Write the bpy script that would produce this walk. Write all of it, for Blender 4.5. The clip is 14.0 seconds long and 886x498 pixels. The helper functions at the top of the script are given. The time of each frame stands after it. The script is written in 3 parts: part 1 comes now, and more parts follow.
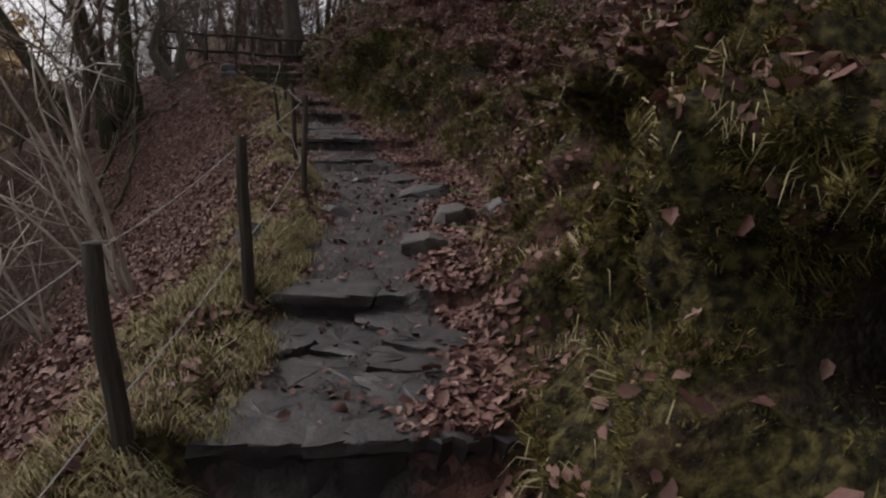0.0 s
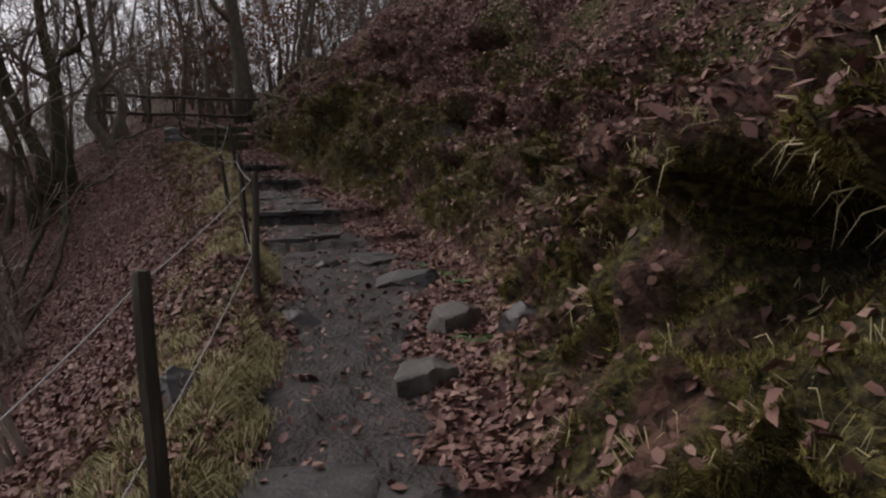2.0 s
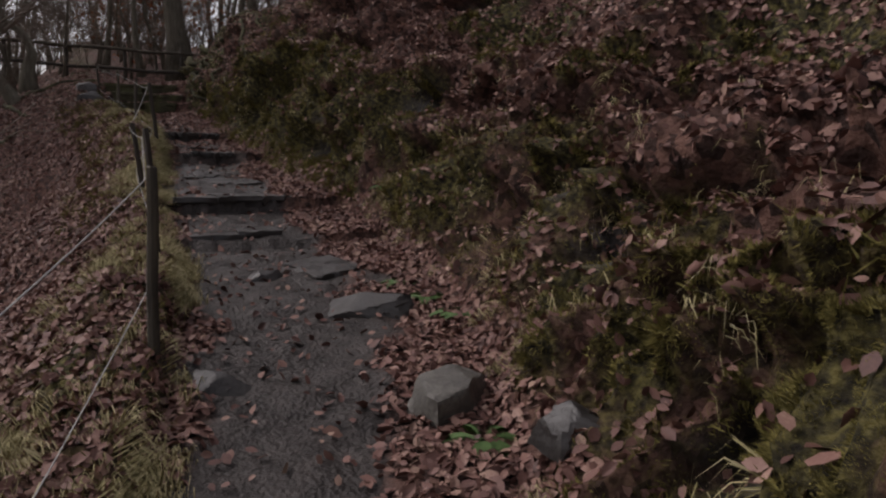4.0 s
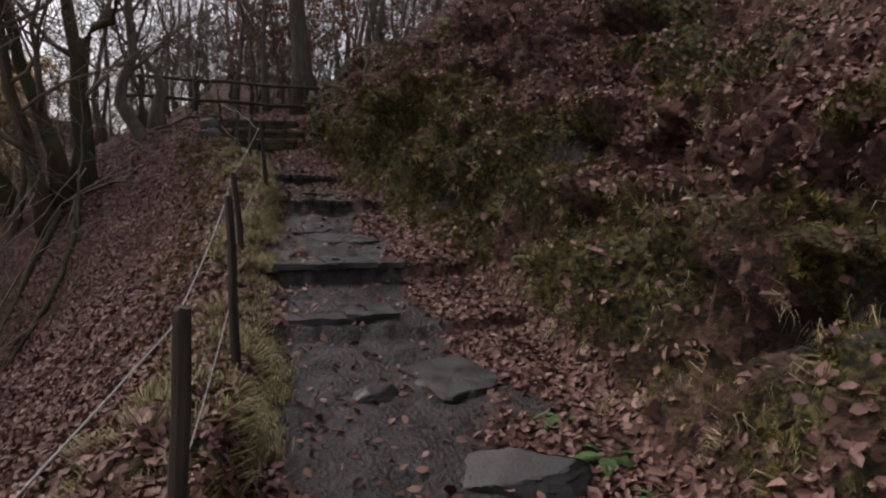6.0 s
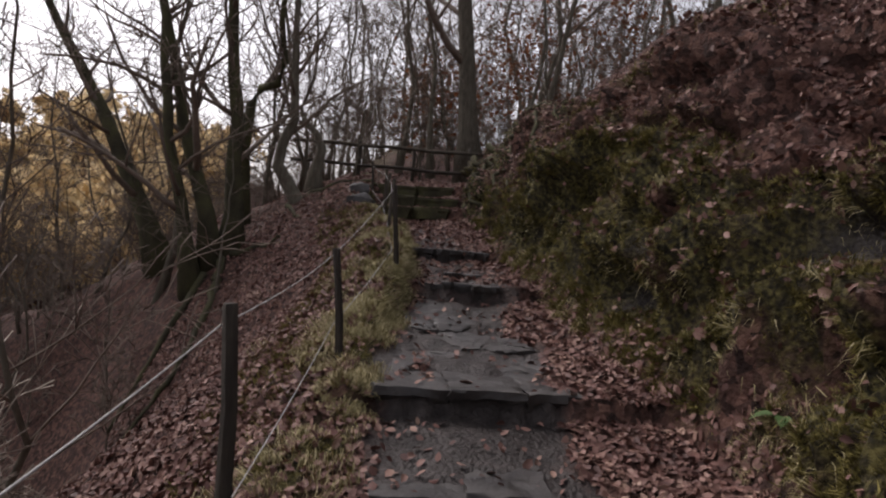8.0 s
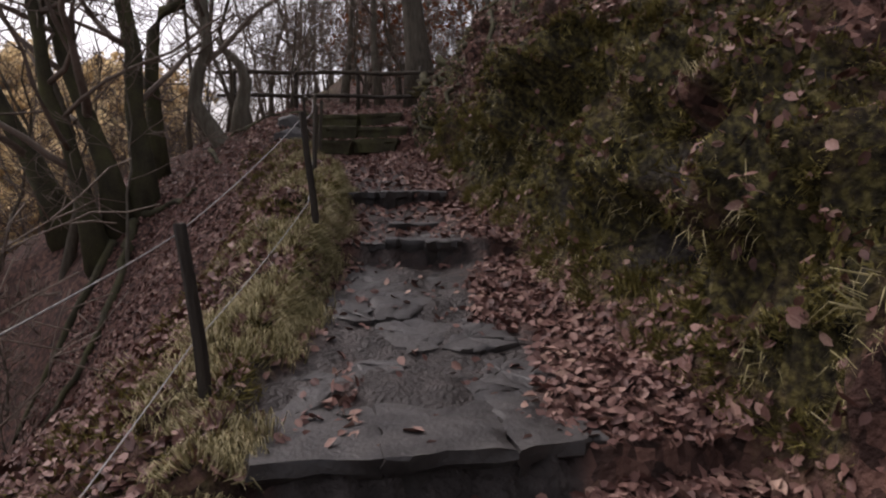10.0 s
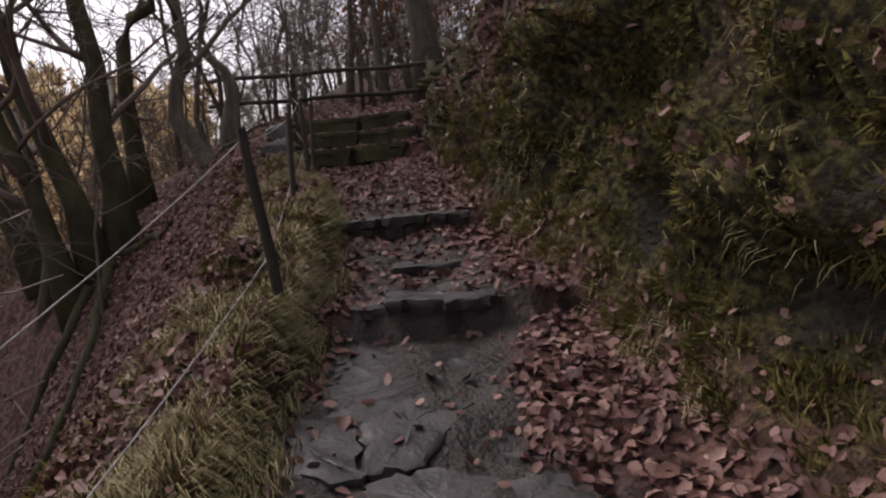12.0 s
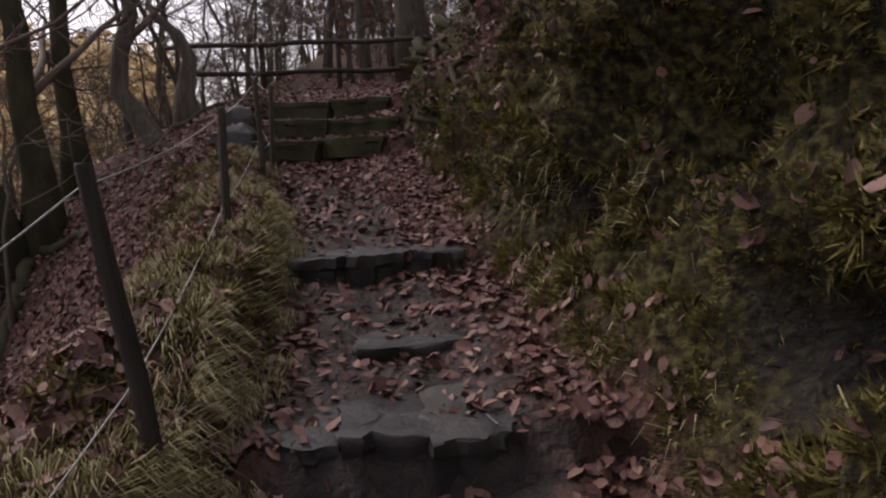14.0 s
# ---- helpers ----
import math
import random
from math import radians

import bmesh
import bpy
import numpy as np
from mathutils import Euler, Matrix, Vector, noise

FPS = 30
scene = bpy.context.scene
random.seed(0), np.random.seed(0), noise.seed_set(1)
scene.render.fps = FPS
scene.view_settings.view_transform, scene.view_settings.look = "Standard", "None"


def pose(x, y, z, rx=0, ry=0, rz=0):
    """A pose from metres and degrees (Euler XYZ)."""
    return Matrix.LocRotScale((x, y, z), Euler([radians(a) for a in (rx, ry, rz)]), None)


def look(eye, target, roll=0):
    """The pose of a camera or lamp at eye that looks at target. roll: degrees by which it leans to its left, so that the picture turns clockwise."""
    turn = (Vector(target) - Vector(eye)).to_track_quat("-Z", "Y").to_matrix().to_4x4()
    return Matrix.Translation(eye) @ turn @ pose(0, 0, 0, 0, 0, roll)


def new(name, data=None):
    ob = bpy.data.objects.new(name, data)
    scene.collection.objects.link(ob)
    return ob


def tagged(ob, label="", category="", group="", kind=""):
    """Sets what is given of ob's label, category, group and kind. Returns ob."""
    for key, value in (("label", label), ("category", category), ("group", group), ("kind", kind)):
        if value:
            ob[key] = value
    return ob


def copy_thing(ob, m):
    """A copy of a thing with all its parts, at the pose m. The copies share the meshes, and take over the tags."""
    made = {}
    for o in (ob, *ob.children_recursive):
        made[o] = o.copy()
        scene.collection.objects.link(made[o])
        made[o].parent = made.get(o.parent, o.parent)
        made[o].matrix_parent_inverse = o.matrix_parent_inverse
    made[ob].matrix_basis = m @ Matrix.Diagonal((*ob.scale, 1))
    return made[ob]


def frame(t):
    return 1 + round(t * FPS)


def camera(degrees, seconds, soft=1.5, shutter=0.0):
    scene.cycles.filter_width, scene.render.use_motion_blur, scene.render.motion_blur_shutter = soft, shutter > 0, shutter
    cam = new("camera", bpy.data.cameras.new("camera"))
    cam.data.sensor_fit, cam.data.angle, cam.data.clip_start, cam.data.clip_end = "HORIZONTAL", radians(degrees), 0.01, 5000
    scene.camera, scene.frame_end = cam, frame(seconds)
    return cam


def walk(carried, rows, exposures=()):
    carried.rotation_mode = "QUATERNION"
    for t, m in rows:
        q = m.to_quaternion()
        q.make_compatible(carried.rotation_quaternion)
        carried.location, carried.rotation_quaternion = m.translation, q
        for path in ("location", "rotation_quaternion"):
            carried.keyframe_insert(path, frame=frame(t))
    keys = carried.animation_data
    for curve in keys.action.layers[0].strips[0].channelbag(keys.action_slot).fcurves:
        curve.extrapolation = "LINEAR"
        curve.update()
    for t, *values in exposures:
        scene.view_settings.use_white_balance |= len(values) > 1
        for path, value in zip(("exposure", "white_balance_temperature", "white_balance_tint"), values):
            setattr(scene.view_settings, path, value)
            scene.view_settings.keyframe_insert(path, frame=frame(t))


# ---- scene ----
cam = camera(66.88, 14.0, soft=2.2)
PATH = [
    (0, look((1.610, -1.029, 2.024), (1.770, 0.937, 1.697), 1.75)),
    (0.5, look((1.625, -0.659, 2.074), (1.809, 1.309, 1.770), 1.04)),
    (1, look((1.572, -0.283, 2.118), (1.738, 1.688, 1.821), 0.84)),
    (1.5, look((1.514, 0.017, 2.175), (1.741, 1.987, 1.913), 0.07)),
    (2, look((1.477, 0.417, 2.252), (1.752, 2.390, 2.068), -0.82)),
    (2.2, look((1.468, 0.546, 2.279), (1.765, 2.514, 2.082), -0.68)),
    (4.3, look((1.469, 2.256, 2.496), (1.907, 4.187, 2.217), 1.51)),
    (4.5, look((1.468, 2.426, 2.515), (1.860, 4.368, 2.245), 1.10)),
    (5, look((1.485, 2.831, 2.575), (1.767, 4.799, 2.362), 0.51)),
    (5.5, look((1.461, 3.199, 2.625), (1.656, 5.178, 2.418), 1.04)),
    (6, look((1.417, 3.628, 2.750), (1.516, 5.614, 2.542), 2.17)),
    (6.5, look((1.425, 4.105, 2.776), (1.465, 6.100, 2.635), 2.94)),
    (7, look((1.372, 4.647, 2.785), (1.292, 6.645, 2.713), 3.71)),
    (7.5, look((1.363, 5.124, 2.793), (1.232, 7.120, 2.765), 4.31)),
    (8, look((1.359, 5.675, 2.844), (0.962, 7.635, 2.818), 4.88)),
    (8.5, look((1.283, 6.181, 2.862), (0.865, 8.137, 2.842), 5.01)),
    (8.7, look((1.244, 6.320, 2.892), (0.971, 8.300, 2.833), 5.00)),
    (10.8, look((1.189, 8.112, 2.991), (0.812, 10.059, 2.739), -2.74)),
    (11, look((1.170, 8.241, 3.025), (0.777, 10.185, 2.772), -3.17)),
    (11.5, look((1.060, 8.635, 3.043), (0.634, 10.573, 2.790), -3.90)),
    (12, look((0.996, 9.030, 3.108), (0.622, 10.978, 2.850), -4.92)),
    (12.5, look((0.949, 9.383, 3.194), (0.591, 11.335, 2.943), -5.88)),
    (13, look((0.884, 9.737, 3.230), (0.496, 11.684, 2.989), -5.16)),
    (13.5, look((0.792, 10.010, 3.290), (0.407, 11.957, 3.046), -3.92)),
    (14, look((0.728, 10.326, 3.360), (0.418, 12.273, 3.026), -2.46)),
]
walk(cam, PATH, ((0, 0.12, 6500, 16), (5, 0.22, 6500, 18), (7.5, 0.52, 6500, 18), (8.7, 0.56, 6500, 19), (11, 0.56, 6500, 22), (14, 0.5, 6500, 23)))

# ---- light ----
world = bpy.data.worlds.new("overcast_sky")
scene.world = world
world.use_nodes = True
wn, wl = world.node_tree.nodes, world.node_tree.links
sky = wn.new("ShaderNodeTexSky")
sky.sky_type, sky.sun_disc = "NISHITA", False
sky.sun_elevation, sky.sun_rotation = radians(48), radians(-60)
sky.dust_density, sky.air_density = 4.0, 1.0
pale = wn.new("ShaderNodeHueSaturation")
pale.inputs["Saturation"].default_value = 0.22
wl.new(sky.outputs[0], pale.inputs["Color"])
wl.new(pale.outputs[0], wn["Background"].inputs["Color"])
wn["Background"].inputs["Strength"].default_value = 0.12

sun = new("sun", bpy.data.lights.new("sun", "SUN"))
sun.data.energy, sun.data.angle, sun.data.color = 0.7, radians(25), (1.0, 0.95, 0.88)
sun.matrix_world = look((-30, 17.3, 38.5), (0, 0, 0))

# ---- numbers of the place ----
rng = np.random.default_rng(7)


def table(*pairs):
    ys, vs = zip(*pairs)
    fine = np.linspace(ys[0], ys[-1], 600)
    raw = np.interp(fine, ys, vs)
    k = np.hanning(25)
    raw = np.convolve(np.pad(raw, 12, mode="edge"), k / k.sum(), mode="valid")
    return lambda y: np.interp(y, fine, raw)


LEFT = table((-8, .6), (0, .85), (1.3, .95), (2.7, 1.0), (5, .95), (7, .7), (8.7, .45), (9.6, .1), (12.2, -.27), (13.8, -.66), (17, -2.2), (20, -3.2), (26, -5), (60, -14))
RIGHT = table((-8, 2.1), (0, 1.95), (2.2, 2.02), (3.2, 2.1), (6.3, 2.62), (7.5, 2.5), (9.2, 2.35), (9.8, 2.1), (10.3, 1.68), (11, 1.46), (11.5, 1.36), (12, 1.2), (13, .75), (14.1, .25), (16, -.25), (17.2, -.8), (20, -1.2), (26, -2), (60, -5))
FACE = table((-8, 1.2), (.5, 1.1), (1.4, 1.15), (2.1, 1.5), (2.6, 1.1), (3.2, .9), (4, .7), (5, .7), (6, .95), (7, 1.1), (8.7, 1.1), (9.3, .95), (9.8, .95), (10.3, 1.15), (11, 1.3), (12, 1.5), (13.3, 1.3), (14.2, 1.0), (16, .4), (17.5, .6), (22, .5), (60, .5))
DROP = table((-8, 1.1), (10.5, 1.1), (12.5, 1.2), (15, 1.15), (17.2, .6), (20, .5), (26, .6), (40, 1.2), (60, 1.6))
VERGE = table((-8, .05), (2.5, .06), (4, .12), (5, .24), (6, .2), (8, .14), (9.5, .02), (10.6, .08), (11.3, .26), (12, .36), (13, .34), (14.5, .22), (17, .12), (60, 0))
# noses of the steps: y, height above and below, slant of the nose across the path
STEPS = ((1.30, .93, .62, .05), (2.72, 1.13, .98, .02), (8.72, 1.66, 1.53, .22), (9.74, 1.955, 1.78, .30), (12.3, 2.42, 2.25, .25), (13.93, 2.73, 2.58, .33), (17.0, 3.37, 3.15, -.1), (17.45, 3.58, 3.40, -.1), (17.9, 3.8, 3.60, -.1))


def hashed(i, j, k):
    h = (i * 374761393 + j * 668265263 + k * 2147483647 + 1013904223) & 0xFFFFFFFF
    h = ((h ^ (h >> 13)) * 1274126177) & 0xFFFFFFFF
    h = ((h ^ (h >> 16)) * 2246822519) & 0xFFFFFFFF
    return ((h ^ (h >> 15)) & 0xFFFFFF) / float(0xFFFFFF) * 2 - 1


def vnoise(x, y, z):
    x, y, z = np.broadcast_arrays(x, y, z)
    i, j, k = (np.floor(a).astype(np.int64) for a in (x, y, z))
    f = [a - np.floor(a) for a in (x, y, z)]
    u, v, w = (a * a * (3 - 2 * a) for a in f)
    out = 0
    for a in (0, 1):
        for b in (0, 1):
            for c in (0, 1):
                out = out + hashed(i + a, j + b, k + c) * (u if a else 1 - u) * (v if b else 1 - v) * (w if c else 1 - w)
    return out


def fbm(x, y, z, octaves=4, gain=.5):
    out, amp = 0, 1.0
    for n in range(octaves):
        out = out + amp * vnoise(x + 17.3 * n, y - 9.1 * n, z + 4.7 * n)
        x, y, z, amp = x * 2.03, y * 2.03, z * 2.03, amp * gain
    return out


def smooth(a, b, x):
    t = np.clip((x - a) / (b - a), 0, 1)
    return t * t * (3 - 2 * t)


def path_height(x, y):
    """The trodden surface with its steps, sloping between the noses."""
    mid = (LEFT(y) + RIGHT(y)) / 2
    yy = y
    z = np.interp(yy, (-8, 1.25), (-.55, .62))
    for n, (ny, top, below, slant) in enumerate(STEPS):
        nxt = STEPS[n + 1] if n + 1 < len(STEPS) else (24, 4.45, 4.42, 0)
        a = ny + slant * (x - mid) / 1.2
        b = nxt[0] + nxt[3] * (x - mid) / 1.2
        t = np.clip((y - a) / (b - a), 0, 1)
        z = np.where(y > a, top - .05 + (nxt[2] - top + .05) * t, z)
    return np.where(y > 24, 4.42 + .17 * (y - 24) - .07 * np.maximum(y - 60, 0), z)


def ground_height(x, y):
    x, y = np.broadcast_arrays(np.asarray(x, float), np.asarray(y, float))
    xl, xr = LEFT(y), RIGHT(y)
    zc = path_height(np.clip(x, xl, xr), y)
    ramp = np.interp(y, [-8] + [s[0] for s in STEPS] + [24, 60, 200], [-.5] + [s[1] - .09 for s in STEPS] + [4.42, 10.5, 24.5])
    side = smooth(0, .35, np.maximum(xl - x, x - xr))
    z = zc * (1 - side) + ramp * side
    z = z + .05 * smooth(-.7, 0, x - xr)
    d = np.maximum(x - xr, 0)
    rough = fbm(x * .9, y * .9, 0 * x + 3, 3)
    up = FACE(y) * smooth(0, .62, d) + (.74 - .17 * smooth(13, 19, y)) * np.maximum(d - .45, 0) - .35 * np.maximum(d - 6, 0) - .28 * np.maximum(d - 14, 0)
    up = up + .5 * smooth(.8, 1.5, d) * smooth(10.8, 12.2, y) * smooth(24, 18, y)
    z = z + up + rough * (.22 * smooth(.2, 1.2, d) + .3 * smooth(2, 6, d))
    # low ledges of the bank, one above the other
    z = z + .22 * smooth(.9, 1.3, d) * np.sin(2.2 * d + 1.5 * rough) * smooth(5, 2, d)
    e = np.maximum(xl - x, 0)
    down = -.52 * np.maximum(e - .42, 0) - .28 * np.maximum(e - 1.4, 0) - .25 * np.maximum(e - 3.6, 0) + .67 * np.maximum(e - 9, 0) + .3 * np.maximum(e - 20, 0)
    bump = VERGE(y) * smooth(0, .14, e) * smooth(1.5, .55, e) * (1 + .5 * rough)
    z = z + down * DROP(y) + bump + rough * .2 * smooth(.6, 2, e)
    far = np.hypot(x + 2, y - 8)
    hill = smooth(40, 150, far) * smooth(.1, .7, -(x + 2) / (far + 1e-6)) * 27
    return z + hill + .03 * fbm(x * 4, y * 4, 0 * x, 3) * np.where(far < 60, 1, 0)


HOLLOWS = ((2.60, 0.13, 1.60, .34, .26), (2.65, 1.59, 2.08, .28, .2), (2.7, 2.25, 2.05, .36, .32), (2.55, 3.6, 1.62, .25, .2), (2.4, 1.75, 1.3, .3, .26), (3.0, 5.2, 2.05, .45, .3), (3.3, 6.0, 2.35, .3, .16), (4.0, 11.2, 4.35, .9, .16), (2.3, 11.0, 3.0, .3, .2), (3.05, 9.75, 3.05, .42, .28), (2.0, 11.15, 2.55, .5, .24), (1.6, 12.2, 2.75, .35, .25), (2.9, 6.5, 2.1, .4, .22), (.95, 13.6, 3.0, .3, .3))


def surface(x, y):
    """The ground with its overhanging ledges and hollows: places of points."""
    x, y = np.broadcast_arrays(np.asarray(x, float), np.asarray(y, float))
    z = ground_height(x, y)
    d = x - RIGHT(y)
    face = smooth(.05, .35, d) * smooth(3.2, .8, d) * smooth(-5, -2, y) * smooth(26, 20, y)
    out = face * (.30 * fbm(x * .8, y * 1.3, z * 2.1, 2) + .12 * fbm(x * 3, y * 3.2, z * 4.5, 3))
    # cushions of moss over broken rock
    lumps = .5 - np.abs(vnoise(x * 4.2, y * 4.6, z * 4.6)) - .45 * np.abs(vnoise(x * 9 + 3, y * 9, z * 9))
    soft = np.maximum(face, .6 * smooth(-.02, .15, LEFT(y) - x) * smooth(1.6, .7, LEFT(y) - x) * smooth(-3, 0, y) * smooth(19, 17, y))
    out = out + face * .3 * lumps
    lift = face * .10 * fbm(x * 2.5 + 7, y * 3, z * 3, 3) + .15 * soft * lumps
    for hx, hy, hz, ry, rz in HOLLOWS:
        g = np.exp(-(((y - hy) / ry) ** 2 + ((z - hz) / rz) ** 2) * 1.6) * smooth(1.1, .3, np.abs(x - hx))
        out = out - g * (1.1 if hy < 4 else .6)
        lift = lift - g * .05
    return x - out, y - .25 * out, z + lift


def frame_at(x, y, h=.03):
    p = np.stack(surface(x, y), -1)
    a = np.stack(surface(x + h, y), -1) - p
    b = np.stack(surface(x, y + h), -1) - p
    n = np.cross(a, b)
    return p, n / np.maximum(np.linalg.norm(n, axis=-1, keepdims=True), 1e-9)


def on_ground(x, y):
    return float(surface(np.array([x]), np.array([y]))[2][0])


# ---- materials ----
def material(name, colours, scale=8.0, rough=.85, bump=.3, fine=60.0, spec=.3, by_island=0.0, by_object=0.0, wet=None, stretch=(1, 1, 1)):
    """Noise at two scales between colours, with relief."""
    m = bpy.data.materials.new(name)
    m.use_nodes = True
    n, l = m.node_tree.nodes, m.node_tree.links
    b = n["Principled BSDF"]
    geo = n.new("ShaderNodeNewGeometry")
    mapping = n.new("ShaderNodeMapping")
    mapping.inputs["Scale"].default_value = stretch
    l.new(geo.outputs["Position"], mapping.inputs["Vector"])
    big, small = n.new("ShaderNodeTexNoise"), n.new("ShaderNodeTexNoise")
    for node, s in ((big, scale), (small, fine)):
        node.inputs["Scale"].default_value, node.inputs["Detail"].default_value = s, 6
        l.new(mapping.outputs[0], node.inputs["Vector"])
    add = n.new("ShaderNodeMath")
    add.operation = "MULTIPLY_ADD"
    l.new(small.outputs["Fac"], add.inputs[0])
    add.inputs[1].default_value = .45
    l.new(big.outputs["Fac"], add.inputs[2])
    value = add.outputs[0]
    for source, amount in ((geo.outputs["Random Per Island"], by_island), (None, by_object)):
        if amount:
            if source is None:
                source = n.new("ShaderNodeObjectInfo").outputs["Random"]
            more = n.new("ShaderNodeMath")
            more.operation = "MULTIPLY_ADD"
            l.new(source, more.inputs[0])
            more.inputs[1].default_value = amount
            l.new(value, more.inputs[2])
            value = more.outputs[0]
    span = n.new("ShaderNodeMapRange")
    span.inputs["From Min"].default_value, span.inputs["From Max"].default_value = .45, 1.0 + by_island + by_object
    l.new(value, span.inputs["Value"])
    ramp = n.new("ShaderNodeValToRGB")
    e = ramp.color_ramp.elements
    for k, c in enumerate(colours):
        spot = k / (len(colours) - 1)
        el = e[0] if k == 0 else e[len(e) - 1] if k == len(colours) - 1 else e.new(spot)
        el.position, el.color = spot, (*c, 1)
    l.new(span.outputs[0], ramp.inputs["Fac"])
    l.new(ramp.outputs["Color"], b.inputs["Base Color"])
    b.inputs["Roughness"].default_value = rough
    b.inputs["Specular IOR Level"].default_value = spec
    if wet:
        gloss = n.new("ShaderNodeMapRange")
        gloss.inputs["From Min"].default_value, gloss.inputs["From Max"].default_value = .4, .65
        gloss.inputs["To Min"].default_value, gloss.inputs["To Max"].default_value = wet, rough
        l.new(big.outputs["Fac"], gloss.inputs["Value"])
        l.new(gloss.outputs[0], b.inputs["Roughness"])
    if bump:
        relief = n.new("ShaderNodeBump")
        relief.inputs["Strength"].default_value, relief.inputs["Distance"].default_value = bump, .02
        l.new(add.outputs[0], relief.inputs["Height"])
        l.new(relief.outputs[0], b.inputs["Normal"])
    return m


SLATE = material("wet_slate", ((.019, .017, .016), (.037, .033, .031), (.072, .065, .060)), 6, .68, .6, 45, .4, by_object=.2, wet=.4)
PALE_STONE = material("pale_stone", ((.04, .036, .032), (.085, .078, .068), (.16, .148, .13)), 7, .75, .6, 45, .4, wet=.5)
WOOD_POST = material("weathered_post", ((.022, .018, .015), (.05, .042, .033), (.10, .085, .06)), 6, .85, .5, 50, .3, by_object=.3, stretch=(6, 6, .6))
WIRE = material("galvanised_wire", ((.22, .21, .2), (.34, .33, .31)), 20, .45, 0, 60, .5)
BARK = material("grey_bark", ((.055, .047, .037), (.12, .105, .08), (.20, .185, .145)), 5, .9, .8, 40, .2, by_object=.25, stretch=(3, 3, .7))
MOSSY_BARK = material("mossy_bark", ((.03, .027, .02), (.062, .057, .034), (.09, .09, .04)), 2.5, .92, .8, 40, .15, stretch=(1.5, 1.5, .8))
PALE_BARK = material("pale_sapling_bark", ((.28, .24, .19), (.42, .37, .30), (.55, .50, .43)), 6, .7, .3, 50, .3, stretch=(3, 3, .6))
TWIG = material("twig", ((.085, .066, .052), (.15, .118, .094), (.22, .18, .146)), 2, .85, 0, 20, .2, by_island=.2)
LEAF = material("fallen_beech_leaves", ((.034, .0165, .0138), (.092, .044, .036), (.16, .080, .064), (.235, .135, .106), (.43, .30, .22)), 3, .62, .1, 90, .3, by_island=.85)
GRASS = material("winter_grass", ((.10, .095, .035), (.22, .19, .085), (.37, .315, .17), (.52, .45, .29)), 2.2, .75, 0, 40, .25, by_island=.5)
MOSS = material("moss", ((.036, .031, .014), (.09, .077, .026), (.17, .143, .045), (.30, .25, .092)), 5, .95, 0, 30, .1, by_island=.45)
FERN = material("fern", ((.03, .06, .015), (.06, .11, .03), (.10, .15, .05)), 5, .7, 0, 40, .3, by_island=.2)
RUSSET = material("russet_leaves", ((.09, .035, .02), (.17, .07, .035), (.24, .11, .055)), 2, .8, 0, 9, .2, by_island=.4)
# autumn leaf colour made paler: the far hillside's sunlight is put into it
AUTUMN = material("sunlit_autumn_foliage", ((.42, .30, .15), (.62, .48, .27), (.74, .62, .40)), .3, .9, 0, 3, .2, by_object=.4)


def let_light_through(m, share):
    """Thin dry leaves pass some of the light that falls on their far side."""
    n, l = m.node_tree.nodes, m.node_tree.links
    thin, blend = n.new("ShaderNodeBsdfTranslucent"), n.new("ShaderNodeMixShader")
    b = n["Principled BSDF"]
    l.new(b.inputs["Base Color"].links[0].from_socket, thin.inputs["Color"])
    blend.inputs[0].default_value = share
    l.new(b.outputs[0], blend.inputs[1])
    l.new(thin.outputs[0], blend.inputs[2])
    l.new(blend.outputs[0], n["Material Output"].inputs["Surface"])


let_light_through(AUTUMN, .55)
let_light_through(RUSSET, .45)


